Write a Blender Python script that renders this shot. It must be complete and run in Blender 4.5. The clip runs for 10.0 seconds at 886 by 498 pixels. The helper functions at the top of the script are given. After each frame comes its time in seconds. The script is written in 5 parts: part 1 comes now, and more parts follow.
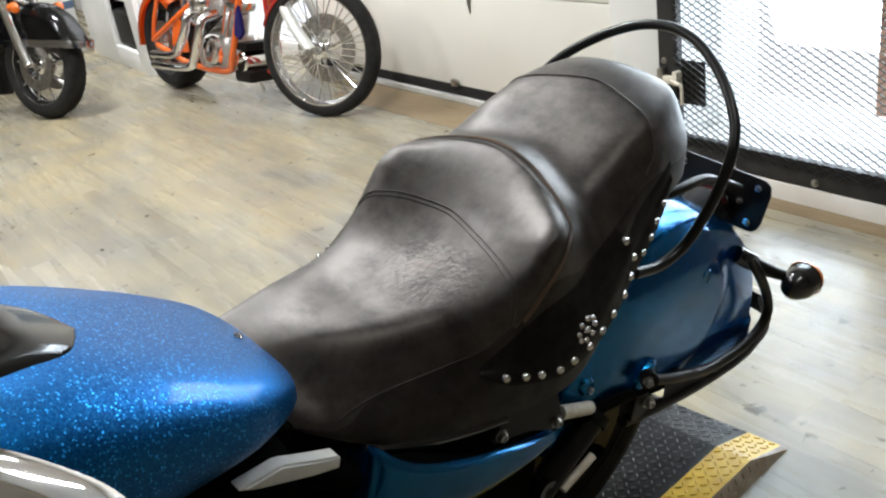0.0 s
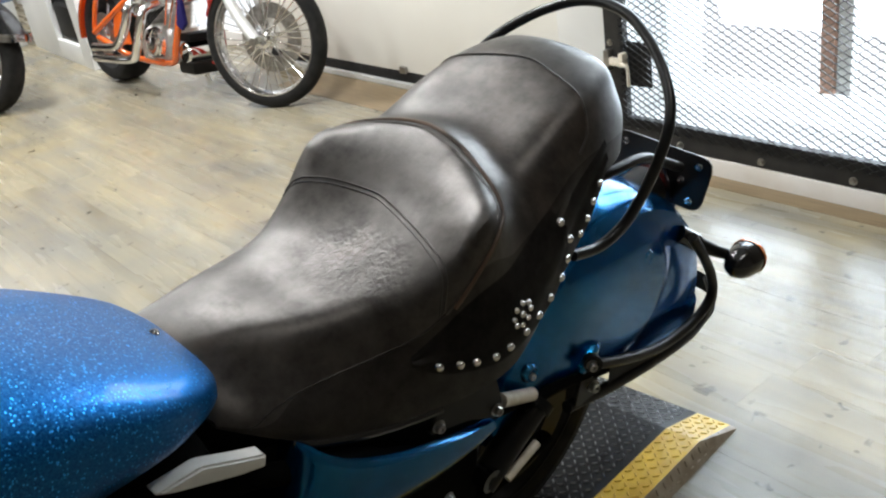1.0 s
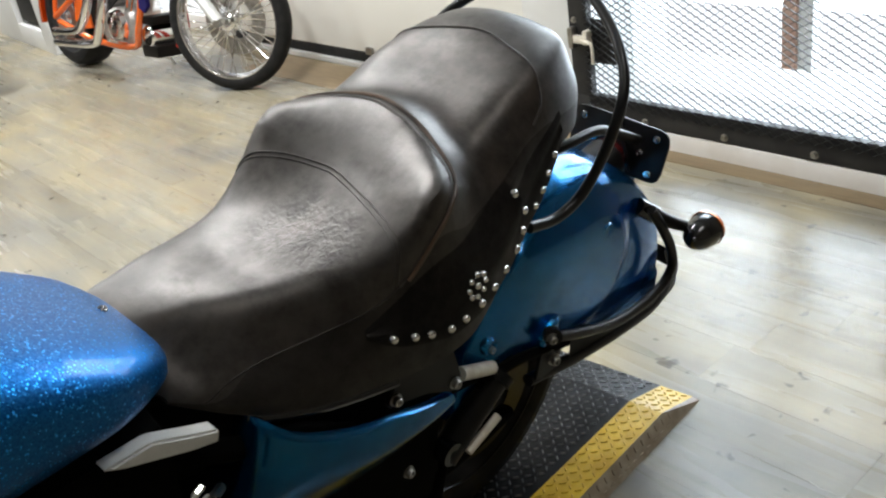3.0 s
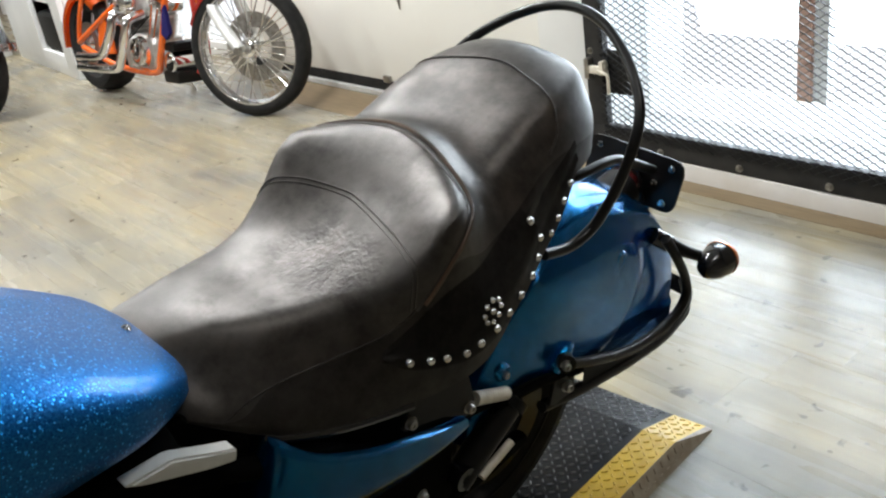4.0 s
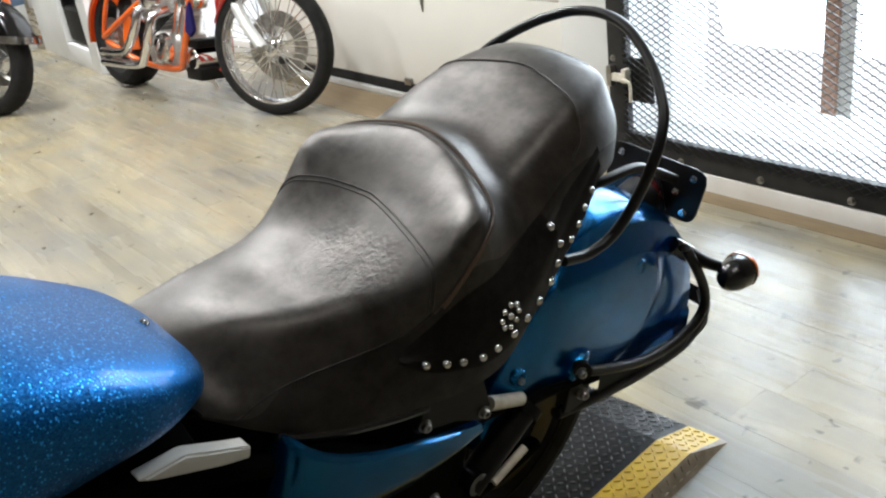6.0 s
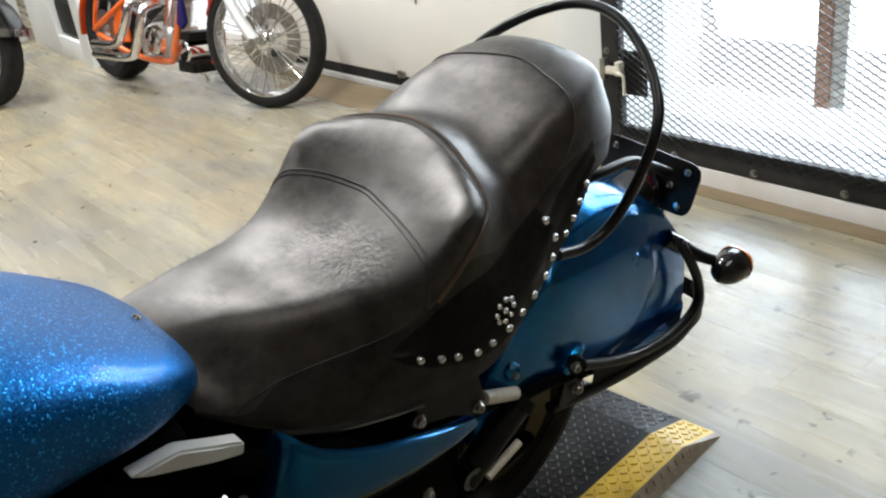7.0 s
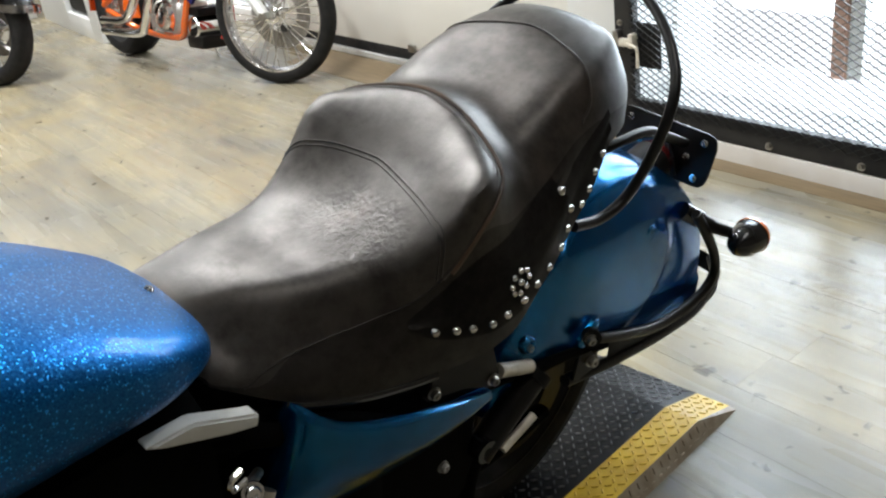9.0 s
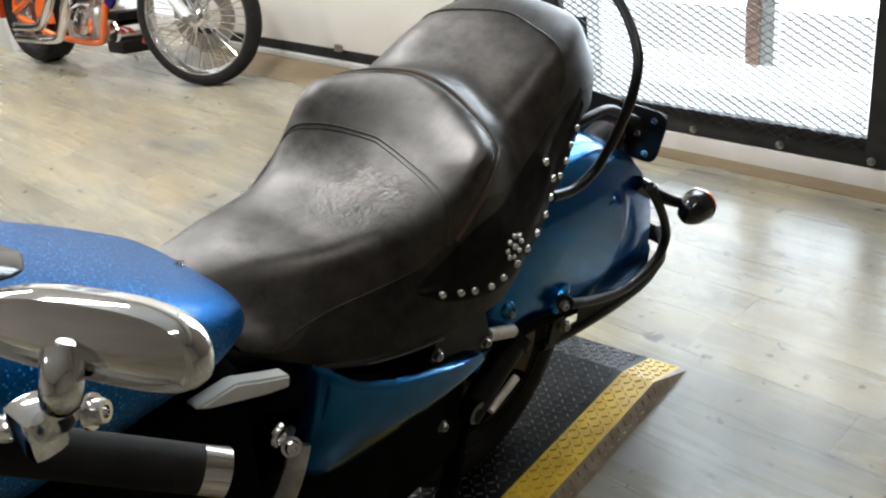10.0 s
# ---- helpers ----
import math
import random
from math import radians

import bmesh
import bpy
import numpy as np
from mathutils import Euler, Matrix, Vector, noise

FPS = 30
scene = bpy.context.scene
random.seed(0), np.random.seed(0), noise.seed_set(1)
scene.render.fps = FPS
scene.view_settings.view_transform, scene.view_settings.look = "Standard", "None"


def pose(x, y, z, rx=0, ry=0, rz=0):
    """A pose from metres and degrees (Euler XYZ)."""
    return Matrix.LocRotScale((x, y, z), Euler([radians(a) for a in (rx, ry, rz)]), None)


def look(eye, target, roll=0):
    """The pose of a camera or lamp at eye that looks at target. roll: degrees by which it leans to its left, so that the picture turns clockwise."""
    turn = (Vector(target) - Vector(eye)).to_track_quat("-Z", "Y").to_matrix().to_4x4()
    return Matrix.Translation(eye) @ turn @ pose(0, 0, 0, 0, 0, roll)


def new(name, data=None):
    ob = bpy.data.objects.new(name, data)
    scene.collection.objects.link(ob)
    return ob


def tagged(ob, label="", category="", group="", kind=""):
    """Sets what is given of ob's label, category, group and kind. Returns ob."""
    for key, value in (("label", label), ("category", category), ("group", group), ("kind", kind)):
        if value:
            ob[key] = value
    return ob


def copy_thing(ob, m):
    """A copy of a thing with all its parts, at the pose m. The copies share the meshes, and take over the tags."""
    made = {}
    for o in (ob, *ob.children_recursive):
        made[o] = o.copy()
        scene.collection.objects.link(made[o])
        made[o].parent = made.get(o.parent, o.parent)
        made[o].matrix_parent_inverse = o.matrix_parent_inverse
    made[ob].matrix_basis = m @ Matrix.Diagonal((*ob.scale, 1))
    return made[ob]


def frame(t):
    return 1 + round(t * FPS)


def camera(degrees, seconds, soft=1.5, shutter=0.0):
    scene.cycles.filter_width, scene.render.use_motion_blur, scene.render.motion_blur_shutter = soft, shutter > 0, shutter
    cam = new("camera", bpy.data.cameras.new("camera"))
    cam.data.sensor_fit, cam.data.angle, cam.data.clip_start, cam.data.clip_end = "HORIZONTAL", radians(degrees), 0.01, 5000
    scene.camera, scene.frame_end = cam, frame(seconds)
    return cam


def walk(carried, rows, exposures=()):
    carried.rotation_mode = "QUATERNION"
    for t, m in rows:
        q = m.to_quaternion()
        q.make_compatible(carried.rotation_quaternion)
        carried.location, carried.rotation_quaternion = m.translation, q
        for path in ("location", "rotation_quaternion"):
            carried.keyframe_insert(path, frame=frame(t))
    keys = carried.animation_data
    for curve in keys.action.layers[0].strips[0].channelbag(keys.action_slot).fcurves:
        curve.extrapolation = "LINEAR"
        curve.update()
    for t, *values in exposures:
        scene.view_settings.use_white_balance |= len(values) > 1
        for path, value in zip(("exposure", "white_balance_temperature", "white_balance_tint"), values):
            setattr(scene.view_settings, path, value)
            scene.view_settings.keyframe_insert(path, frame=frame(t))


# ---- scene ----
cam = camera(51.4, 10.0, soft=2.2)
PATH = [
    (0, (1.103, -0.671, 1.311), (-0.307, 0.475, 0.475), -8.9),
    (0.2, (1.111, -0.648, 1.314), (-0.257, 0.57, 0.513), -9.5),
    (0.3, (1.115, -0.648, 1.313), (-0.259, 0.576, 0.53), -9.4),
    (0.5, (1.111, -0.638, 1.298), (-0.257, 0.573, 0.484), -8.6),
    (1, (1.103, -0.622, 1.284), (-0.243, 0.575, 0.416), -9.4),
    (1.5, (1.113, -0.623, 1.277), (-0.25, 0.556, 0.408), -9.6),
    (2, (1.124, -0.63, 1.271), (-0.233, 0.542, 0.383), -8.6),
    (2.5, (1.12, -0.629, 1.264), (-0.216, 0.546, 0.351), -7.8),
    (3, (1.122, -0.609, 1.266), (-0.177, 0.612, 0.359), -9.6),
    (3.2, (1.128, -0.614, 1.271), (-0.185, 0.623, 0.406), -9.6),
    (4.3, (1.133, -0.624, 1.273), (-0.21, 0.591, 0.424), -8.7),
    (4.5, (1.133, -0.624, 1.273), (-0.217, 0.586, 0.428), -8.4),
    (5, (1.132, -0.622, 1.273), (-0.218, 0.594, 0.437), -8.0),
    (5.5, (1.126, -0.62, 1.274), (-0.218, 0.604, 0.439), -7.9),
    (5.7, (1.127, -0.623, 1.273), (-0.228, 0.589, 0.439), -8.1),
    (6.8, (1.126, -0.626, 1.267), (-0.233, 0.575, 0.423), -7.7),
    (7, (1.121, -0.622, 1.27), (-0.224, 0.588, 0.416), -7.8),
    (7.5, (1.123, -0.634, 1.267), (-0.245, 0.562, 0.431), -7.0),
    (8, (1.128, -0.63, 1.269), (-0.248, 0.561, 0.44), -7.9),
    (8.5, (1.13, -0.617, 1.266), (-0.22, 0.588, 0.414), -9.3),
    (9, (1.11, -0.62, 1.258), (-0.239, 0.554, 0.363), -8.4),
    (9.5, (1.089, -0.631, 1.27), (-0.257, 0.561, 0.394), -10.0),
    (9.7, (1.091, -0.676, 1.272), (-0.199, 0.571, 0.387), -9.6),
    (9.8, (1.086, -0.703, 1.275), (-0.165, 0.567, 0.368), -9.0),
    (9.9, (1.093, -0.738, 1.275), (-0.137, 0.554, 0.371), -9.3),
    (10, (1.093, -0.767, 1.274), (-0.117, 0.536, 0.359), -8.2),
]
walk(cam, [(t, look(eye, target, roll)) for t, eye, target, roll in PATH])

# ---- world, sun and large lights ----
world = bpy.data.worlds.new("world")
scene.world = world
world.use_nodes = True
_n = world.node_tree.nodes
_sky = _n.new("ShaderNodeTexSky")
_sky.sky_type, _sky.sun_disc = "NISHITA", False
_sky.sun_elevation, _sky.sun_rotation = radians(40), radians(20)
world.node_tree.links.new(_sky.outputs[0], _n["Background"].inputs[0])
_n["Background"].inputs[1].default_value = 0.15

WALL = pose(-0.46, 2.05, 0, 0, 0, -6)      # the door wall: x along it, y outwards


def lamp(name, kind, m, energy, colour=(1, 1, 1), **more):
    data = bpy.data.lights.new(name, kind)
    data.energy, data.color = energy, colour
    for key, value in more.items():
        if key == "size":
            data.size = value
        elif key == "size_y":
            data.shape, data.size_y = "RECTANGLE", value
        elif key == "angle":
            data.angle = value
    ob = new(name, data)
    ob.matrix_world = m
    return ob


lamp("sun", "SUN", look((3, 9, 7), (0, 2, 0)), 3.4, (1.0, 0.97, 0.93), angle=radians(12))
lamp("daylight", "AREA", WALL @ look((0.45, 0.55, 1.2), (0.45, -1.5, 0.5)), 160, (0.72, 0.87, 1.0), size=2.0, size_y=2.0)


# ---- materials ----
def material(name, base=(0.5, 0.5, 0.5), rough=0.5, metal=0.0, second=None, scale=8.0, bump=0.0, bump_scale=60.0, spread=0.08, coat=0.0, detail=5.0, stretch=None, per_piece=0.0, spec=0.5):
    mat = bpy.data.materials.new(name)
    mat.use_nodes = True
    t = mat.node_tree
    b = t.nodes["Principled BSDF"]
    b.inputs["Roughness"].default_value = rough
    b.inputs["Metallic"].default_value = metal
    b.inputs["Coat Weight"].default_value = coat
    b.inputs["Specular IOR Level"].default_value = spec
    b.inputs["Coat Roughness"].default_value = 0.04
    coord = t.nodes.new("ShaderNodeTexCoord").outputs["Object"]
    if stretch:
        mapping = t.nodes.new("ShaderNodeMapping")
        mapping.inputs["Scale"].default_value = stretch
        t.links.new(coord, mapping.inputs[0])
        coord = mapping.outputs[0]
    n1 = t.nodes.new("ShaderNodeTexNoise")
    n1.inputs["Scale"].default_value, n1.inputs["Detail"].default_value = scale, detail
    t.links.new(coord, n1.inputs["Vector"])
    ramp = t.nodes.new("ShaderNodeValToRGB")
    ramp.color_ramp.elements[0].position, ramp.color_ramp.elements[1].position = 0.35, 0.68
    second = second or tuple(c * (1 - 2 * spread) for c in base)
    ramp.color_ramp.elements[0].color, ramp.color_ramp.elements[1].color = (*second, 1), (*base, 1)
    t.links.new(n1.outputs[0], ramp.inputs[0])
    colour = ramp.outputs[0]
    if per_piece:
        info = t.nodes.new("ShaderNodeObjectInfo")
        hsv = t.nodes.new("ShaderNodeHueSaturation")
        rng = t.nodes.new("ShaderNodeMapRange")
        rng.inputs[3].default_value, rng.inputs[4].default_value = 1 - per_piece, 1 + per_piece
        t.links.new(info.outputs["Random"], rng.inputs[0])
        t.links.new(rng.outputs[0], hsv.inputs["Value"])
        t.links.new(colour, hsv.inputs["Color"])
        colour = hsv.outputs[0]
    t.links.new(colour, b.inputs["Base Color"])
    rr = t.nodes.new("ShaderNodeMapRange")
    rr.inputs[3].default_value, rr.inputs[4].default_value = max(rough - 0.08, 0.02), min(rough + 0.08, 1)
    t.links.new(n1.outputs[0], rr.inputs[0])
    t.links.new(rr.outputs[0], b.inputs["Roughness"])
    if bump:
        n2 = t.nodes.new("ShaderNodeTexNoise")
        n2.inputs["Scale"].default_value, n2.inputs["Detail"].default_value = bump_scale, 4
        t.links.new(coord, n2.inputs["Vector"])
        bn = t.nodes.new("ShaderNodeBump")
        bn.inputs["Strength"].default_value, bn.inputs["Distance"].default_value = bump, 0.002
        t.links.new(n2.outputs[0], bn.inputs["Height"])
        t.links.new(bn.outputs[0], b.inputs["Normal"])
    return mat


def glowing(name, colour, strength):
    mat = material(name, colour)
    b = mat.node_tree.nodes["Principled BSDF"]
    b.inputs["Emission Color"].default_value, b.inputs["Emission Strength"].default_value = (*colour, 1), strength
    return mat


def mixed(t, a, b, factor, blend="MIX"):
    """A colour mix of two sockets or colours by a factor socket."""
    mix = t.nodes.new("ShaderNodeMix")
    mix.data_type, mix.blend_type = "RGBA", blend
    for socket, value in ((mix.inputs[6], a), (mix.inputs[7], b), (mix.inputs[0], factor)):
        if isinstance(value, tuple):
            socket.default_value = (*value, 1)
        elif isinstance(value, float):
            socket.default_value = value
        else:
            t.links.new(value, socket)
    return mix.outputs[2]


def clouds(t, coord, scale, lo, hi, detail=5.0, rough=0.55, warp=0.0):
    """Noise squeezed to 0..1 between two levels."""
    n = t.nodes.new("ShaderNodeTexNoise")
    n.inputs["Scale"].default_value, n.inputs["Detail"].default_value, n.inputs["Roughness"].default_value = scale, detail, rough
    n.inputs["Distortion"].default_value = warp
    t.links.new(coord, n.inputs["Vector"])
    r = t.nodes.new("ShaderNodeMapRange")
    r.inputs[1].default_value, r.inputs[2].default_value = lo, hi
    t.links.new(n.outputs[0], r.inputs[0])
    return r.outputs[0]


def leather_material(name, black, grey, brown, rough, crackle=False, dark=0.55, spec=0.4):
    """Worn leather: grey rubbing in clouds, dark oiled patches, brown rub marks, pores and shallow creases."""
    mat = bpy.data.materials.new(name)
    mat.use_nodes = True
    t = mat.node_tree
    b = t.nodes["Principled BSDF"]
    b.inputs["Specular Tint"].default_value = (1.0, 0.93, 0.87, 1)
    coord = t.nodes.new("ShaderNodeTexCoord").outputs["Object"]
    sheen = t.nodes.new("ShaderNodeMapRange")
    sheen.inputs[3].default_value, sheen.inputs[4].default_value = spec * 0.46, spec * 1.15
    blot = mixed(t, clouds(t, coord, 22, 0.36, 0.60, 6, 0.66), clouds(t, coord, 60, 0.30, 0.66, 4, 0.6), 0.40)
    t.links.new(blot, sheen.inputs[0])
    t.links.new(sheen.outputs[0], b.inputs["Specular IOR Level"])
    rub = clouds(t, coord, 9, 0.30, 0.72, 6, 0.60)
    colour = mixed(t, black, grey, rub)
    colour = mixed(t, colour, brown, clouds(t, coord, 5.5, 0.52, 0.82, 5, 0.6))
    patches = clouds(t, coord, 30, 0.50, 0.70, 6, 0.66)
    small = t.nodes.new("ShaderNodeMath")
    small.operation = "MULTIPLY"
    t.links.new(patches, small.inputs[0])
    small.inputs[1].default_value = dark
    colour = mixed(t, colour, tuple(c * 0.45 for c in black), small.outputs[0])
    fine = clouds(t, coord, 170, 0.25, 0.75, 3)
    speck = t.nodes.new("ShaderNodeMapRange")
    speck.inputs[3].default_value, speck.inputs[4].default_value = 0.72, 1.25
    t.links.new(fine, speck.inputs[0])
    hsv = t.nodes.new("ShaderNodeHueSaturation")
    t.links.new(colour, hsv.inputs["Color"])
    t.links.new(speck.outputs[0], hsv.inputs["Value"])
    t.links.new(hsv.outputs[0], b.inputs["Base Color"])
    gloss = t.nodes.new("ShaderNodeMapRange")
    gloss.inputs[3].default_value, gloss.inputs[4].default_value = rough + 0.07, rough - 0.02
    t.links.new(rub, gloss.inputs[0])
    dull = t.nodes.new("ShaderNodeMath")
    dull.operation = "MULTIPLY_ADD"
    t.links.new(patches, dull.inputs[0])
    dull.inputs[1].default_value = 0.13
    t.links.new(gloss.outputs[0], dull.inputs[2])
    t.links.new(dull.outputs[0], b.inputs["Roughness"])
    normal = None
    for scale, strength, depth in ((16, 0.10, 0.006), (90, 0.10, 0.0012), (480, 0.16, 0.0007)):
        n = t.nodes.new("ShaderNodeTexNoise")
        n.inputs["Scale"].default_value, n.inputs["Detail"].default_value = scale, 4
        t.links.new(coord, n.inputs["Vector"])
        bn = t.nodes.new("ShaderNodeBump")
        bn.inputs["Strength"].default_value, bn.inputs["Distance"].default_value = strength, depth
        t.links.new(n.outputs[0], bn.inputs["Height"])
        if normal:
            t.links.new(normal, bn.inputs["Normal"])
        normal = bn.outputs[0]
    if crackle:
        mapping = t.nodes.new("ShaderNodeMapping")
        mapping.vector_type = "TEXTURE"
        mapping.inputs["Location"].default_value, mapping.inputs["Scale"].default_value = (0.055, -0.040, 0.785), (0.10, 0.075, 0.10)
        t.links.new(coord, mapping.inputs[0])
        ball = t.nodes.new("ShaderNodeTexGradient")
        ball.gradient_type = "SPHERICAL"
        t.links.new(mapping.outputs[0], ball.inputs[0])
        n = t.nodes.new("ShaderNodeTexNoise")
        n.inputs["Scale"].default_value, n.inputs["Detail"].default_value, n.inputs["Distortion"].default_value = 120, 3, 0.5
        t.links.new(coord, n.inputs["Vector"])
        amount = t.nodes.new("ShaderNodeMath")
        amount.operation = "MULTIPLY"
        t.links.new(ball.outputs[1], amount.inputs[0])
        amount.inputs[1].default_value = 1.0
        craze = t.nodes.new("ShaderNodeBump")
        craze.inputs["Distance"].default_value = 0.0035
        t.links.new(amount.outputs[0], craze.inputs["Strength"])
        t.links.new(n.outputs[0], craze.inputs["Height"])
        t.links.new(normal, craze.inputs["Normal"])
        normal = craze.outputs[0]
    t.links.new(normal, b.inputs["Normal"])
    return mat


def flake_material(name, base, deep, scale=560):
    """Metal-flake paint: tilted facets in the base under a smooth, sharp clear coat."""
    mat = bpy.data.materials.new(name)
    mat.use_nodes = True
    t = mat.node_tree
    b = t.nodes["Principled BSDF"]
    b.inputs["Metallic"].default_value = 0.85
    b.inputs["Roughness"].default_value = 0.42
    b.inputs["Coat Weight"].default_value, b.inputs["Coat Roughness"].default_value = 0.24, 0.08
    coord = t.nodes.new("ShaderNodeTexCoord").outputs["Object"]
    vor = t.nodes.new("ShaderNodeTexVoronoi")
    vor.inputs["Scale"].default_value = scale
    t.links.new(coord, vor.inputs["Vector"])
    sep = t.nodes.new("ShaderNodeSeparateColor")
    t.links.new(vor.outputs["Color"], sep.inputs[0])
    ramp = t.nodes.new("ShaderNodeValToRGB")
    e = ramp.color_ramp.elements
    e[0].position, e[0].color = 0.0, (*deep, 1)
    e[1].position, e[1].color = 0.93, (*base, 1)
    top = e.new(0.95)
    top.color = (0.01, 0.33, 0.88, 1)
    t.links.new(sep.outputs[0], ramp.inputs[0])
    t.links.new(ramp.outputs[0], b.inputs["Base Color"])
    big = t.nodes.new("ShaderNodeMapRange")
    big.inputs[1].default_value, big.inputs[2].default_value = 0.86, 0.93
    big.inputs[3].default_value, big.inputs[4].default_value = 0.12, 0.32
    t.links.new(sep.outputs[0], big.inputs[0])
    geo = t.nodes.new("ShaderNodeNewGeometry")
    sub = t.nodes.new("ShaderNodeVectorMath")
    sub.operation = "SUBTRACT"
    sub.inputs[1].default_value = (0.5, 0.5, 0.5)
    t.links.new(vor.outputs["Color"], sub.inputs[0])
    # the first channel picks the flakes, so their tilt comes from a turned copy of the colour
    swap = t.nodes.new("ShaderNodeVectorRotate")
    swap.inputs["Axis"].default_value, swap.inputs["Angle"].default_value = (0.3, 0.5, 0.8), 2.0
    t.links.new(sub.outputs[0], swap.inputs["Vector"])
    scaled = t.nodes.new("ShaderNodeVectorMath")
    scaled.operation = "SCALE"
    t.links.new(swap.outputs[0], scaled.inputs[0])
    t.links.new(big.outputs[0], scaled.inputs["Scale"])
    tilt = t.nodes.new("ShaderNodeVectorMath")
    tilt.operation = "ADD"
    t.links.new(scaled.outputs[0], tilt.inputs[0])
    t.links.new(geo.outputs["Normal"], tilt.inputs[1])
    norm = t.nodes.new("ShaderNodeVectorMath")
    norm.operation = "NORMALIZE"
    t.links.new(tilt.outputs[0], norm.inputs[0])
    t.links.new(norm.outputs[0], b.inputs["Normal"])
    return mat


def pearl_material(name, base, deep):
    """Even pearl paint under a sharp clear coat."""
    mat = material(name, base, 0.21, 0.90, second=deep, scale=26, coat=1.0, detail=6.0)
    t = mat.node_tree
    b = t.nodes["Principled BSDF"]
    for link in list(b.inputs["Roughness"].links):
        t.links.remove(link)
    b.inputs["Coat Roughness"].default_value = 0.02
    return mat


LEATHER = leather_material("seat_leather", (0.0075, 0.0065, 0.006), (0.0175, 0.0148, 0.0134), (0.040, 0.024, 0.0155), 0.37, crackle=True, dark=0.6, spec=0.9)
# the same leather, darker and duller: the flanks' shade put into the colour
SHADED_LEATHER = leather_material("shaded_side_leather", (0.007, 0.0061, 0.0057), (0.015, 0.0128, 0.0117), (0.022, 0.014, 0.0105), 0.42, spec=0.5)
SKIRT = leather_material("skirt_leather", (0.008, 0.007, 0.0066), (0.017, 0.0146, 0.0136), (0.016, 0.011, 0.009), 0.50, spec=0.35)
# rubbed brown, lightened to carry the bright line along the seat ridge
PIPING = material("piping_leather", (0.120, 0.070, 0.042), 0.36, second=(0.022, 0.014, 0.010), scale=14)
BLUE = flake_material("blue_metal_flake", (0.0, 0.128, 0.38), (0.0, 0.078, 0.265))
BLUE_DEEP = pearl_material("blue_pearl", (0.0, 0.235, 0.57), (0.0, 0.18, 0.47))
CHROME = material("chrome", (0.82, 0.82, 0.83), 0.06, 1.0, spread=0.03)
STEEL = material("worn_steel", (0.55, 0.54, 0.52), 0.32, 1.0, second=(0.35, 0.33, 0.30), scale=40)
ALUMINIUM = material("cast_aluminium", (0.6, 0.59, 0.57), 0.45, 0.9, second=(0.45, 0.44, 0.42), scale=30, bump=0.2)
PALE_ALLOY = material("pale_satin_alloy", (0.72, 0.72, 0.70), 0.45, 0.35, second=(0.62, 0.62, 0.60), scale=30)
BLACK_GLOSS = material("black_gloss_paint", (0.008, 0.008, 0.009), 0.16, coat=0.5, spread=0.2)
BLACK_SATIN = material("black_satin_metal", (0.0045, 0.0045, 0.0045), 0.42, 0.0, second=(0.008, 0.007, 0.006), scale=25, spec=0.2)
BLACK_PLASTIC = material("black_plastic", (0.004, 0.004, 0.0042), 0.5, second=(0.006, 0.006, 0.006), scale=60, spec=0.15)
# near-black with hardly any gloss: the deep shade under the motorcycle as colour
SHADE_BLACK = material("shade_black_metal", (0.0026, 0.0025, 0.0024), 0.85, second=(0.0016, 0.0015, 0.0014), scale=18, spec=0.05)
RUBBER = material("rubber", (0.011, 0.011, 0.011), 0.75, second=(0.020, 0.019, 0.018), scale=22, bump=0.3, bump_scale=120, spec=0.18)
BROWN_STEEL = material("dark_brown_bracket", (0.009, 0.006, 0.0045), 0.5, 0.1, second=(0.005, 0.004, 0.0035), scale=20, spec=0.3)
CREAM_METAL = material("cream_sleeve", (0.80, 0.75, 0.65), 0.4, 0.1, second=(0.62, 0.56, 0.46), scale=50)
AMBER = material("amber_lens", (0.75, 0.16, 0.02), 0.15, coat=0.6)
RED_LENS = material("red_lens", (0.06, 0.003, 0.003), 0.15, coat=0.6)
ORANGE = material("orange_paint", (0.72, 0.13, 0.015), 0.22, coat=0.8, second=(0.62, 0.10, 0.012), scale=3)
RED = material("red_paint", (0.45, 0.03, 0.02), 0.25, coat=0.7)
WHITE = material("white_paint", (0.80, 0.80, 0.78), 0.5, second=(0.72, 0.72, 0.70), scale=2.2, bump=0.1, bump_scale=90)
DOOR_WHITE = material("door_enamel", (0.74, 0.72, 0.66), 0.42, second=(0.68, 0.66, 0.60), scale=1.3, bump=0.25, bump_scale=160)
KERB_WHITE = material("scuffed_white_paint", (0.80, 0.78, 0.75), 0.55, second=(0.68, 0.64, 0.58), scale=5, bump=0.3)
FRAME_BLACK = material("black_gate_steel", (0.02, 0.02, 0.021), 0.5, 0.2, second=(0.035, 0.034, 0.033), scale=14, bump=0.2, spec=0.3)
YELLOW = material("yellow_safety_paint", (0.68, 0.44, 0.018), 0.36, second=(0.52, 0.31, 0.012), scale=18, bump=0.15)
PLATE_BLACK = material("black_tread_plate", (0.0075, 0.0078, 0.0085), 0.40, 0.0, second=(0.0045, 0.0045, 0.005), scale=16, spec=0.13, bump=0.2, bump_scale=40)
PLATE_SIDE = material("bare_tread_side", (0.42, 0.35, 0.26), 0.5, 0.1, second=(0.27, 0.21, 0.145), scale=30)
# bare worn steel, brightened further to paint the glints on the lugs
LUG_WORN_GLINT = material("worn_glinting_lugs", (0.46, 0.46, 0.47), 0.32, 0.85, second=(0.12, 0.12, 0.125), scale=35)
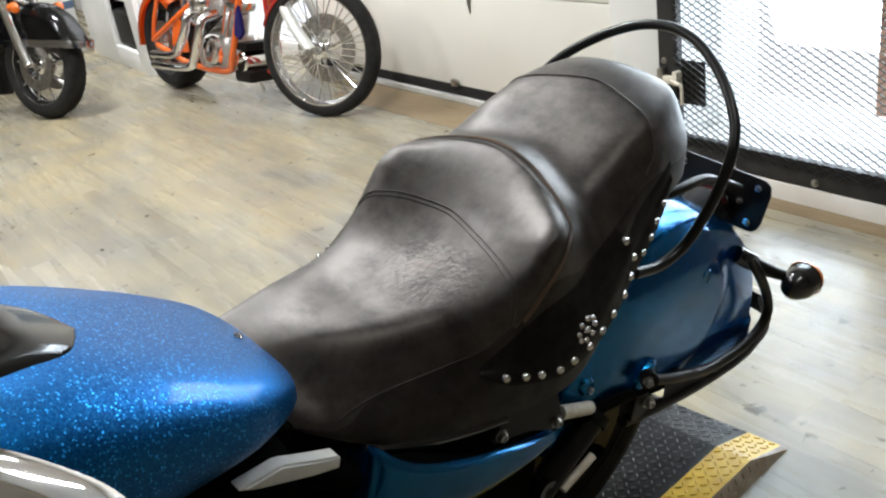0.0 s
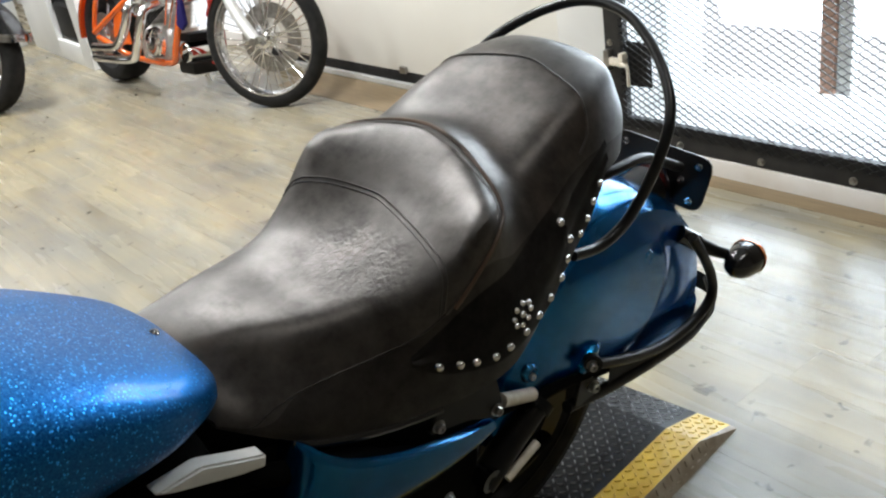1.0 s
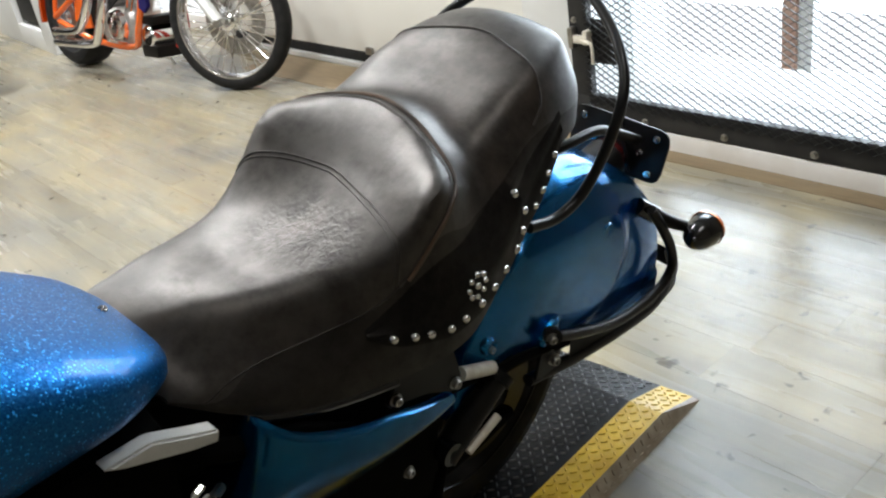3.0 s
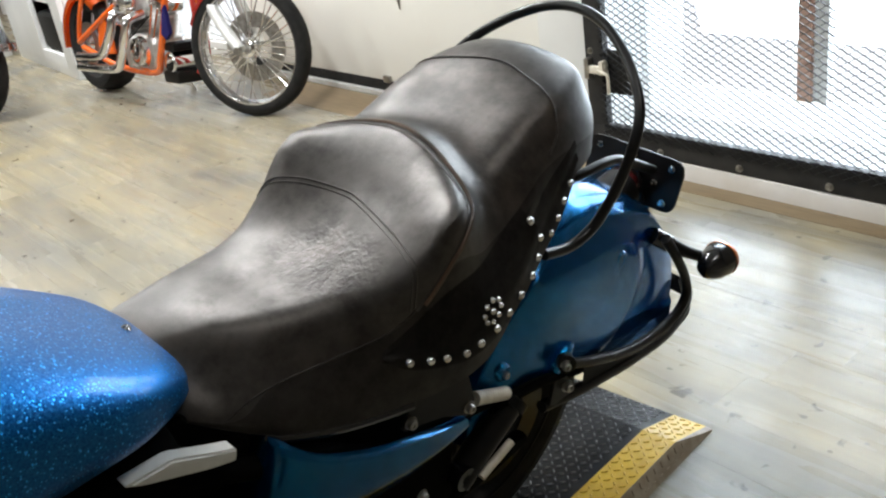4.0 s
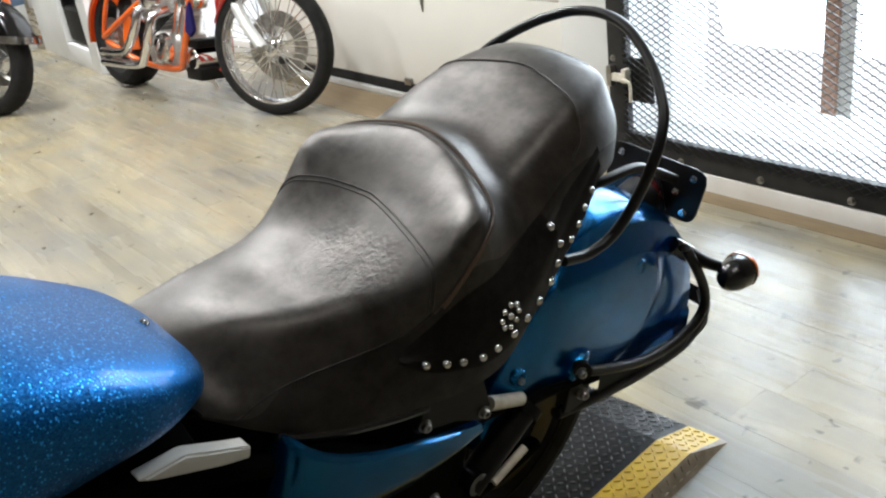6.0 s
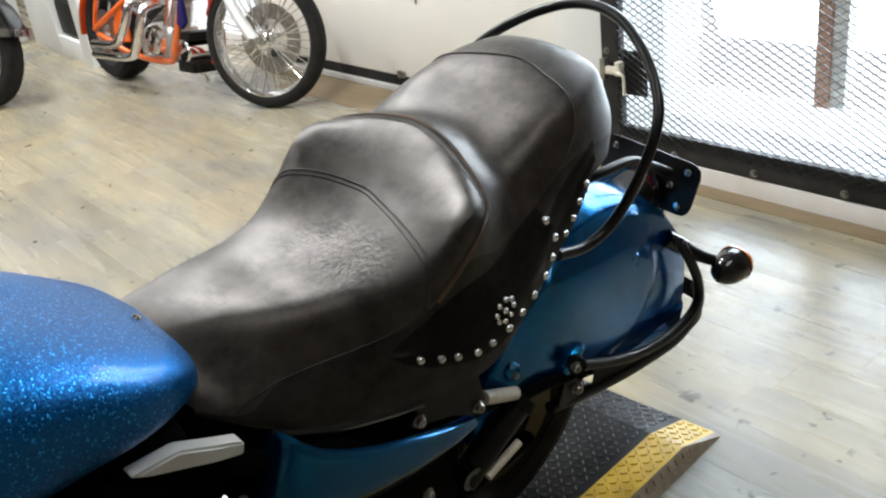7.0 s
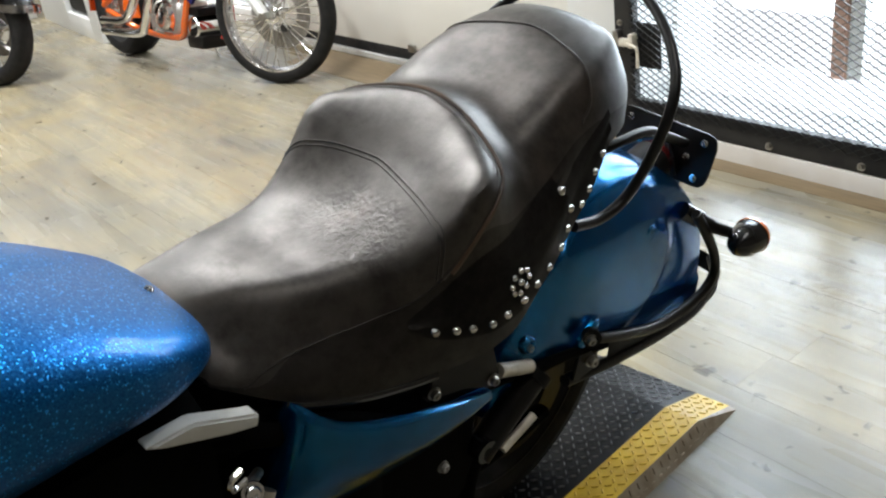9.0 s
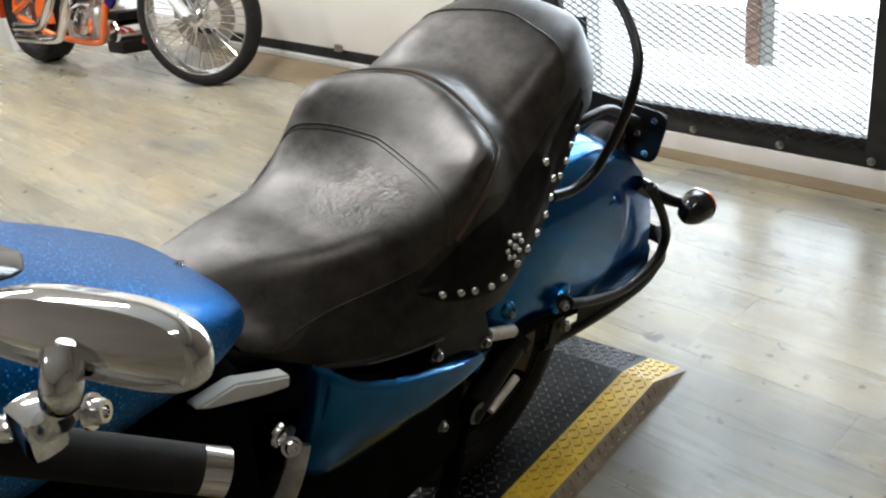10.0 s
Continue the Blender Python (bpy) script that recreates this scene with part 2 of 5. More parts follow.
# paler than the edge paint, for the lit flanks of the yellow lugs
YELLOW_GLINT = material("glinting_yellow_lugs", (0.80, 0.58, 0.10), 0.34, 0.1, second=(0.66, 0.42, 0.03), scale=35)
HOOP_BLACK = material("satin_black_tube", (0.006, 0.006, 0.0065), 0.33, spec=0.4, spread=0.2)
MORTAR = material("floor_joint", (0.26, 0.205, 0.13), 0.5)
# darker tan for floor in shade by the doors, stained at the kerb
SHADE_STAIN = material("shade_stain_strip", (0.27, 0.20, 0.115), 0.5, second=(0.19, 0.135, 0.075), scale=9, stretch=(1, 8, 1))
CARD = material("carton", (0.7, 0.7, 0.68), 0.7)
NAVY = material("navy_cloth", (0.010, 0.007, 0.085), 0.7, spec=0.2)
SLATE = material("slate_blue_card", (0.10, 0.15, 0.24), 0.7)
BRICK_RED = material("brick_post", (0.62, 0.40, 0.30), 0.8, second=(0.52, 0.31, 0.23), scale=20)
SNOW = material("snowy_pavement", (0.88, 0.89, 0.90), 0.7, second=(0.72, 0.72, 0.72), scale=1.6)
GLASS = bpy.data.materials.new("clear_glass")
GLASS.use_nodes = True
GLASS.node_tree.nodes["Principled BSDF"].inputs["Transmission Weight"].default_value = 1
GLASS.node_tree.nodes["Principled BSDF"].inputs["Roughness"].default_value = 0.02
# kept dark so the unseen walls throw little light on seat and tank
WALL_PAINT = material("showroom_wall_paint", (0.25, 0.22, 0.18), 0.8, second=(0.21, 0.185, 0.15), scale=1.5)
CEILING_PAINT = material("ceiling_paint", (0.60, 0.59, 0.57), 0.85, second=(0.54, 0.53, 0.51), scale=1.2)
FROSTED = bpy.data.materials.new("frosted_panel")
FROSTED.use_nodes = True
_t = FROSTED.node_tree
_tr, _df, _mx = _t.nodes.new("ShaderNodeBsdfTranslucent"), _t.nodes.new("ShaderNodeBsdfDiffuse"), _t.nodes.new("ShaderNodeMixShader")
_tr.inputs[0].default_value = _df.inputs[0].default_value = (0.9, 0.9, 0.9, 1)
_t.links.new(_tr.outputs[0], _mx.inputs[1])
_t.links.new(_df.outputs[0], _mx.inputs[2])
_t.links.new(_mx.outputs[0], _t.nodes["Material Output"].inputs[0])
LAMP_GLOW = glowing("lamp_diffuser", (1.0, 0.93, 0.82), 9.0)


def plank_material():
    """Greyed pale-oak vinyl: long grain streaks, grey and brown stains, scuffs, a tone for each plank, a soft gloss."""
    mat = bpy.data.materials.new("oak_vinyl")
    mat.use_nodes = True
    t = mat.node_tree
    b = t.nodes["Principled BSDF"]
    place = t.nodes.new("ShaderNodeNewGeometry").outputs["Position"]
    info = t.nodes.new("ShaderNodeObjectInfo")
    shift = t.nodes.new("ShaderNodeVectorMath")
    shift.operation = "MULTIPLY_ADD"
    t.links.new(info.outputs["Random"], shift.inputs[0])
    shift.inputs[1].default_value = (3.7, 5.1, 2.3)
    t.links.new(place, shift.inputs[2])
    grain = t.nodes.new("ShaderNodeMapping")
    grain.vector_type = "TEXTURE"
    grain.inputs["Rotation"].default_value = (0, 0, radians(-6))
    grain.inputs["Location"].default_value = (0.3, 0.2, 0.37)
    grain.inputs["Scale"].default_value = (1.0, 0.085, 1.0)
    t.links.new(shift.outputs[0], grain.inputs[0])
    streak = clouds(t, grain.outputs[0], 1.15, 0.34, 0.66, 5, 0.55, 0.12)
    fine = clouds(t, grain.outputs[0], 7, 0.30, 0.70, 4, 0.6)
    colour = mixed(t, (0.238, 0.211, 0.160), (0.350, 0.310, 0.222), streak)
    colour = mixed(t, colour, (0.235, 0.200, 0.145), fine)
    last = colour.node
    soft = t.nodes.new("ShaderNodeMath")
    soft.operation = "MULTIPLY"
    soft.inputs[1].default_value = 0.18
    t.links.new(fine, soft.inputs[0])
    t.links.new(soft.outputs[0], last.inputs[0])
    lift = t.nodes.new("ShaderNodeMapping")
    lift.inputs["Location"].default_value = (0.7, 0.4, 0.61)
    t.links.new(place, lift.inputs[0])
    colour = mixed(t, mixed(t, colour, (0.80, 0.84, 0.92), 1.0, "MULTIPLY"), mixed(t, colour, (1.10, 1.06, 0.93), 1.0, "MULTIPLY"), clouds(t, lift.outputs[0], 2.6, 0.36, 0.66, 3, 0.5))
    knots = clouds(t, grain.outputs[0], 2.3, 0.54, 0.80, 5, 0.6, 0.12)
    colour = mixed(t, colour, mixed(t, colour, (0.66, 0.58, 0.46), 1.0, "MULTIPLY"), knots)
    # small dark dents and scuff marks
    dents = clouds(t, lift.outputs[0], 24, 0.68, 0.74, 2, 0.4, 0.5)
    colour = mixed(t, colour, mixed(t, colour, (0.34, 0.31, 0.28), 1.0, "MULTIPLY"), dents)
    hsv = t.nodes.new("ShaderNodeHueSaturation")
    tone = t.nodes.new("ShaderNodeMapRange")
    tone.inputs[3].default_value, tone.inputs[4].default_value = 0.96, 1.04
    t.links.new(info.outputs["Random"], tone.inputs[0])
    t.links.new(tone.outputs[0], hsv.inputs["Value"])
    t.links.new(colour, hsv.inputs["Color"])
    t.links.new(hsv.outputs[0], b.inputs["Base Color"])
    gloss = t.nodes.new("ShaderNodeMapRange")
    gloss.inputs[3].default_value, gloss.inputs[4].default_value = 0.23, 0.31
    t.links.new(clouds(t, grain.outputs[0], 1.2, 0.3, 0.7, 3, 0.5), gloss.inputs[0])
    t.links.new(gloss.outputs[0], b.inputs["Roughness"])
    bn = t.nodes.new("ShaderNodeBump")
    bn.inputs["Strength"].default_value, bn.inputs["Distance"].default_value = 0.10, 0.0008
    t.links.new(fine, bn.inputs["Height"])
    t.links.new(bn.outputs[0], b.inputs["Normal"])
    return mat


PLANK = plank_material()


# ---- mesh helpers ----
def part(name, bm, mat, parent=None, label="", smooth=True, m=None):
    """Links a bmesh as one mesh object, under a thing or a part where one is given."""
    me = bpy.data.meshes.new(name)
    bmesh.ops.recalc_face_normals(bm, faces=bm.faces)
    if smooth:
        for f in bm.faces:
            f.smooth = True
        for e in bm.edges:
            if len(e.link_faces) == 2 and e.calc_face_angle(0) > 0.6:
                e.smooth = False
    bm.to_mesh(me)
    bm.free()
    me.materials.append(mat)
    ob = new(name, me)
    if parent:
        ob.parent = parent
    if m is not None:
        ob.matrix_basis = m
    if label:
        ob["label"] = label
    return ob


def thing(name, m, label, category, group="", kind=""):
    ob = new(name)
    ob.empty_display_size = 0.05
    ob.matrix_basis = m
    return tagged(ob, label, category, group, kind)


def box(size, at=(0, 0, 0), bevel=0.0, turn=None, bm=None, segments=2):
    bm = bm or bmesh.new()
    made = bmesh.ops.create_cube(bm, size=1)["verts"]
    bmesh.ops.scale(bm, vec=size, verts=made)
    if bevel:
        edges = list({e for v in made for e in v.link_edges})
        made = [v for v in bmesh.ops.bevel(bm, geom=edges, offset=bevel, segments=segments, profile=0.6, affect="EDGES")["verts"]] or made
        made = list({v for f in {f for v in made for f in v.link_faces} for v in f.verts} | set(made))
    m = Matrix.Translation(at) @ (turn or Matrix.Identity(4))
    bmesh.ops.transform(bm, matrix=m, verts=made)
    return bm


def smooth_path(points, steps=6, closed=False):
    """Catmull-Rom through the points."""
    p = [Vector(q) for q in points]
    out, n = [], len(p)
    for i in range(n if closed else n - 1):
        a, b = p[i], p[(i + 1) % n]
        z = p[(i - 1) % n] if closed or i else a * 2 - b
        c = p[(i + 2) % n] if closed or i + 2 < n else b * 2 - a
        for k in range(steps):
            s = k / steps
            out.append(0.5 * (2 * a + (b - z) * s + (2 * z - 5 * a + 4 * b - c) * s * s + (3 * a - z - 3 * b + c) * s ** 3))
    return out if closed else out + [p[-1]]


def tube(points, radius, seg=12, steps=6, closed=False, bm=None, flat=1.0, smoothed=True):
    """A tube along points; radius may be a function of 0..1."""
    bm = bm or bmesh.new()
    path = smooth_path(points, steps, closed) if smoothed and len(points) > 2 else [Vector(q) for q in points]
    n, rings, side = len(path), [], None
    for i, p in enumerate(path):
        d = (path[(i + 1) % n] - path[i - 1]) if closed or 0 < i < n - 1 else (path[1] - path[0] if i == 0 else path[-1] - path[-2])
        d.normalize()
        side = (side - d * side.dot(d)) if side else d.orthogonal()
        side.normalize()
        up = d.cross(side)
        r = radius(i / (n - 1)) if callable(radius) else radius
        rings.append([bm.verts.new(p + side * (r * math.cos(a)) + up * (r * flat * math.sin(a))) for a in (2 * math.pi * k / seg for k in range(seg))])
    for i in range(n if closed else n - 1):
        a, b = rings[i], rings[(i + 1) % n]
        for k in range(seg):
            bm.faces.new((a[k], a[(k + 1) % seg], b[(k + 1) % seg], b[k]))
    if not closed:
        bm.faces.new(rings[0][::-1])
        bm.faces.new(rings[-1])
    return bm


def lathe(profile, seg=32, axis="Z", bm=None, m=None):
    """Revolves (radius, height) pairs round an axis; ends of radius 0 close."""
    bm = bm or bmesh.new()
    rings = []
    for r, h in profile:
        ring = []
        for k in range(seg if r > 1e-6 else 1):
            a = 2 * math.pi * k / seg
            v = Vector((r * math.cos(a), r * math.sin(a), h))
            if axis == "Y":
                v = Vector((v.x, v.z, v.y))
            elif axis == "X":
                v = Vector((v.z, v.x, v.y))
            ring.append(bm.verts.new(m @ v if m else v))
        rings.append(ring)
    for a, b in zip(rings, rings[1:]):
        if len(a) == len(b) == 1:
            continue
        for k in range(seg):
            quad = [a[k % len(a)], a[(k + 1) % len(a)], b[(k + 1) % len(b)], b[k % len(b)]]
            quad = [v for i, v in enumerate(quad) if v not in quad[:i]]
            if len(quad) > 2:
                bm.faces.new(quad)
    return bm


def grid_mesh(rows, bm=None, close_u=False):
    """Faces between rows of points."""
    bm = bm or bmesh.new()
    vs = [[bm.verts.new(p) for p in row] for row in rows]
    for a, b in zip(vs, vs[1:]):
        n = len(a)
        for k in range(n if close_u else n - 1):
            bm.faces.new((a[k], a[(k + 1) % n], b[(k + 1) % n], b[k]))
    return bm, vs


def slab(outline, thickness, m=None, bevel=0.0):
    """A flat plate: outline in x and z, thickness along y."""
    bm = bmesh.new()
    f = bm.faces.new([bm.verts.new((x, 0, z)) for x, z in outline])
    made = bmesh.ops.extrude_face_region(bm, geom=[f])["geom"]
    bmesh.ops.translate(bm, vec=(0, thickness, 0), verts=[v for v in made if isinstance(v, bmesh.types.BMVert)])
    if bevel:
        bmesh.ops.bevel(bm, geom=list(bm.edges), offset=bevel, segments=2, affect="EDGES")
    if m:
        bmesh.ops.transform(bm, matrix=m, verts=bm.verts)
    return bm


def along(pairs):
    """A smooth function through (x, value) pairs."""
    xs, ys = [a for a, _ in pairs], [b for _, b in pairs]
    slope = []
    for i in range(len(xs)):
        if 0 < i < len(xs) - 1:
            slope.append((ys[i + 1] - ys[i - 1]) / (xs[i + 1] - xs[i - 1]))
        else:
            j = max(i - 1, 0)
            slope.append((ys[j + 1] - ys[j]) / (xs[j + 1] - xs[j]))

    def f(x):
        x = min(max(x, xs[0]), xs[-1])
        i = max(k for k in range(len(xs) - 1) if xs[k] <= x)
        h = xs[i + 1] - xs[i]
        s = (x - xs[i]) / h
        return (2 * s**3 - 3 * s**2 + 1) * ys[i] + (s**3 - 2 * s**2 + s) * h * slope[i] + (3 * s**2 - 2 * s**3) * ys[i + 1] + (s**3 - s**2) * h * slope[i + 1]

    return f


def between(a, b, radius, seg=12, bm=None):
    return tube([a, b], radius, seg, bm=bm, smoothed=False)


def bolt(name, at, toward, r, parent, mat=None, label=""):
    """A hexagon-socket bolt head."""
    turn = Vector(toward).to_track_quat("Z", "Y").to_matrix().to_4x4()
    bm = lathe([(0, r * 0.25), (r * 0.45, r * 0.25), (r * 0.5, r * 0.75), (r * 0.85, r * 0.75), (r, r * 0.45), (r, -r * 0.2), (r * 1.35, -r * 0.2), (r * 1.35, -r * 0.5), (0, -r * 0.5)], 14)
    return part(name, bm, mat or STEEL, parent, label, m=Matrix.Translation(at) @ turn)


# ---- the setting ----
def sized(name, lo, hi, mat, label, m=None, bevel=0.0, category=""):
    size = [b - a for a, b in zip(lo, hi)]
    mid = [(a + b) / 2 for a, b in zip(lo, hi)]
    ob = part(name, box(size, (0, 0, 0), bevel), mat, m=(m or Matrix.Identity(4)) @ Matrix.Translation(mid))
    return tagged(ob, label, category or name.rstrip("_0123456789").replace("_", " "), kind="structure")


HIGH = 3.2
sized("ground", (-60, -40, -0.30), (60, 60, -0.12), SNOW, "snow-covered pavement outside", category="ground")
floor = sized("floor", (-9.0, -7.2, -0.11), (4.4, 0.5, -0.004), MORTAR, "vinyl plank floor in greyed oak", WALL, category="floor")
sized("ceiling", (-9.2, -7.4, HIGH), (4.6, 0.6, HIGH + 0.15), CEILING_PAINT, "plain pale ceiling", WALL)
sized("wall_west", (-9.2, -7.4, -0.1), (-9.0, 0.6, HIGH), WALL_PAINT, "painted showroom wall", WALL)
sized("wall_east", (4.4, -7.4, -0.1), (4.6, 0.6, HIGH), WALL_PAINT, "painted showroom wall", WALL)
sized("wall_south", (-9.0, -7.4, -0.1), (4.4, -7.2, HIGH), WALL_PAINT, "painted showroom wall", WALL)
# the door wall: a garage door, a white post, the gate opening, then plain wall
sized("wall_north_lintel", (-9.0, 0.24, 2.45), (4.4, 0.44, HIGH), WHITE, "plain painted wall above the doors", WALL)
sized("wall_north_post", (-0.69, 0.02, 0.0), (-0.415, 0.44, 2.45), WHITE, "white painted door post", WALL, 0.004)
sized("wall_north_far", (-9.0, 0.24, 0.0), (-4.94, 0.44, 2.45), WHITE, "plain painted wall", WALL)
# unseen stretch, in the dark wall paint to keep a highlight off the tank
sized("wall_north_right", (0.96, 0.02, 0.0), (4.4, 0.44, 2.45), WALL_PAINT, "plain painted wall", WALL)
# brown band of floor stain and kerb shadow, laid on as a strip
sized("trim", (-0.413, -0.115, -0.05), (0.958, -0.037, 0.0025), SHADE_STAIN, "narrow brown strip for shaded, stained floor along the kerb", WALL, 0.002)
# thin sheet that paints the shaded floor in front of the garage door
sized("trim_2", (-2.75, -0.15, -0.05), (-0.70, 0.12, 0.002), SHADE_STAIN, "tan sheet for the shaded floor along the garage door", WALL, 0.001, "trim")
kerb = sized("sill_kerb", (-0.413, -0.034, -0.05), (0.958, 0.5, 0.062), KERB_WHITE, "scuffed white threshold kerb under the gate", WALL, 0.006)

# ---- garage door, gate, window ----
def garage_door():
    door = thing("garage_door", WALL @ pose(-2.0225, 0.15, 0), "off-white sectional garage door with black bottom seal", "door", kind="structure")
    half, seams = 1.3275, (0.085, 0.56, 1.06, 1.56, 2.06, 2.45)
    for lo, hi in zip(seams, seams[1:]):
        part("door_panel", box((2 * half, 0.045, hi - lo - 0.004), (0, 0.022, (lo + hi) / 2), 0.003), DOOR_WHITE, door)
    part("bottom_seal", box((2 * half, 0.03, 0.052), (0, 0.012, 0.058), 0.008), RUBBER, door, "black rubber bottom seal")
    # pale alloy here stands for the light that comes in under the door
    part("aluminium_strip", box((2 * half, 0.05, 0.028), (0, 0.004, 0.016), 0.004), PALE_ALLOY, door, "aluminium threshold strip, paled for light under the door")
    for x, z in ((0.2875, 0.56), (1.3025, 0.56), (-0.7375, 0.56)):
        outline = [(-0.030, 0), (-0.022, 0.012), (-0.014, 0.03), (0, 0.10), (0.012, 0.03), (0.03, 0.012), (0.03, -0.012), (0.018, -0.035), (0.006, -0.095), (0, -0.10), (-0.012, -0.04), (-0.026, -0.012)]
        h = part("hinge", slab(outline, 0.004, bevel=0.001), STEEL, door, "small galvanised hinge plate", m=pose(x, -0.006, z))
        part("hinge_pin", between((-0.028, -0.004, 0), (0.028, -0.004, 0), 0.006, 8), STEEL, h)
    part("bottom_bracket", box((0.05, 0.02, 0.035), (0.1025, -0.012, 0.10), 0.004), STEEL, door, "small galvanised bottom clip")
    return door


def strand(x0, x1, up, pitch=0.045, rise=0.0120, wide=0.0023, deep=0.0030):
    """One zigzag strand of expanded metal; neighbours meet at their peaks."""
    bm, prev = bmesh.new(), None
    for i in range(4 * int((x1 - x0) / pitch)):
        x, dz = x0 + (i // 2) * pitch / 2 + (0.0017 if i % 2 else -0.0017), rise * 0.5 * up * (1 if (i // 2) % 2 == 0 else -1)
        ring = [bm.verts.new((x, -deep if k in (1, 2) else deep, dz + (wide / 2 if k in (0, 1) else -wide / 2))) for k in range(4)]
        if prev:
            for k in range(4):
                bm.faces.new((prev[k], prev[(k + 1) % 4], ring[(k + 1) % 4], ring[k]))
        prev = ring
    return bm


def gate():
    g = thing("security_gate", WALL, "black steel gate of expanded metal mesh, bolted frame, closed", "gate", kind="structure")
    top = 2.1
    first = {}
    for j in range(117):
        up = 1 if j % 2 == 0 else -1
        if up not in first:
            first[up] = part("mesh_strand", strand(-0.34, 0.83, up), FRAME_BLACK, g, smooth=False)
            ob = first[up]
        else:
            ob = new("mesh_strand", first[up].data)
            ob.parent = g
        ob.matrix_basis = pose(0, -0.0345, 0.122 + j * 0.0120)
    part("bottom_rail", box((1.37, 0.03, 0.090), (0.272, -0.016, 0.109), 0.003), FRAME_BLACK, g)
    part("top_rail", box((1.37, 0.03, 0.07), (0.272, -0.016, top), 0.003), FRAME_BLACK, g)
    part("stile", box((0.085, 0.03, top - 0.18), (-0.367, -0.016, 0.145 + (top - 0.18) / 2), 0.003), FRAME_BLACK, g)
    part("stile", box((0.10, 0.03, top - 0.18), (0.86, -0.016, 0.145 + (top - 0.18) / 2), 0.003), FRAME_BLACK, g)
    part("latch_plate", box((0.105, 0.006, 0.16), (-0.27, -0.012, 0.35), 0.002), FRAME_BLACK, g, "dark sheet behind the latch")
    for x in (-0.091, 0.228, 0.54, 0.83):
        bolt("bolt", (x, -0.034, 0.085), (0, -1, 0), 0.010, g, STEEL, "zinc bolt")
    for z in (0.425, 0.66, 0.9):
        bolt("bolt", (-0.385, -0.033, z), (0, -1, 0), 0.009, g, STEEL, "zinc bolt")
    latch = part("latch", box((0.085, 0.02, 0.028), (-0.345, -0.046, 0.362), 0.004), CREAM_METAL, g, "pale slide-bolt latch")
    part("keeper", box((0.022, 0.03, 0.075), (-0.385, -0.045, 0.365), 0.004), STEEL, latch)
    part("keeper", box((0.02, 0.034, 0.05), (-0.315, -0.045, 0.372), 0.004), CREAM_METAL, latch)
    part("bolt_handle", tube([(-0.33, -0.062, 0.362), (-0.29, -0.066, 0.358), (-0.279, -0.066, 0.345), (-0.278, -0.066, 0.285)], 0.006, 8), CREAM_METAL, latch)
    return g


def window_wall():
    w = thing("window_1", WALL @ pose(0, 0.30, 0), "white frosted glazed front behind the gate, overlit by daylight", "window", kind="structure")
    part("frosted_panel", box((1.37, 0.012, 0.16), (0.27, 0.03, 0.14), 0.003), FROSTED, w, "frosted white lower panel")
    part("frosted_panel", box((0.165, 0.012, 2.23), (-0.332, 0.03, 1.332), 0.003), FROSTED, w, "frosted white side panel")
    part("window_frame", box((0.05, 0.05, 2.23), (0.312, 0.03, 1.332), 0.004), WHITE, w, "white mullion")
    part("window_frame", box((0.05, 0.065, 2.23), (0.257, 0.03, 1.332), 0.004), BRICK_RED, w, "reddish wooden mullion")
    part("window_sill", box((1.37, 0.27, 0.03), (0.27, -0.125, 0.079), 0.004), WHITE, w, "deep white sill")
    for lo, hi in ((-0.249, 0.229), (0.338, 0.955)):
        pane = part("pane", box((hi - lo, 0.006, 2.2), ((lo + hi) / 2, 0.03, 1.32)), GLASS, w, "clear glass pane", smooth=False)
        pane.visible_shadow = False
    v = thing("window_2", WALL @ pose(-4.145, 0.24, 0), "tall glazed door beyond the chopper, overlit by daylight", "window", kind="structure")
    for x in (-0.755, 0.0, 0.755):
        part("window_frame", box((0.07, 0.06, 2.36), (x, 0.03, 1.18), 0.004), WHITE, v)
    for z in (0.05, 2.40):
        part("window_frame", box((1.58, 0.06, 0.10), (0, 0.032, z), 0.004), WHITE, v)
    for x in (-0.3775, 0.3775):
        pane = part("pane", box((0.685, 0.006, 2.26), (x, 0.03, 1.22)), GLASS, v, "clear glass pane", smooth=False)
        pane.visible_shadow = False
    return w


garage_door()
gate()
window_wall()
sized("backdrop", (-14, 9.0, -0.1), (18, 9.1, 12), glowing("white_daylight", (0.95, 0.98, 1.0), 5.5), "overcast white daylight outside", WALL, category="backdrop")


# ---- ceiling lamps ----
def ceiling_lamp(m):
    t = thing("ceiling_lamp", m, "white fluorescent batten lamp on the ceiling, lit", "lamp", group="ceiling lamps")
    part("housing", box((0.16, 1.25, 0.05), (0, 0, -0.025), 0.006), WHITE, t)
    part("diffuser", box((0.12, 1.21, 0.03), (0, 0, -0.064), 0.008), LAMP_GLOW, t, "glowing white diffuser")
    return t


first = ceiling_lamp(WALL @ pose(-0.9, -1.5, HIGH - 0.001))
for x, y in ((2.0, -1.5), (-3.8, -1.5), (-6.7, -1.5), (-0.9, -4.4), (-3.8, -4.4)):
    copy_thing(first, WALL @ pose(x, y, HIGH - 0.001))
for x, y, watts in ((-0.9, -1.5, 76), (2.0, -1.5, 9), (-3.8, -1.5, 110), (-6.7, -1.5, 80), (-0.9, -4.4, 35), (-3.8, -4.4, 60)):
    lamp("ceiling_light", "AREA", WALL @ pose(x, y, HIGH - 0.09), watts * 1.09, (0.955, 0.98, 1.0), size=0.14, size_y=1.2)


# ---- tread-plate platform under the blue motorcycle ----
PLATFORM = 0.042


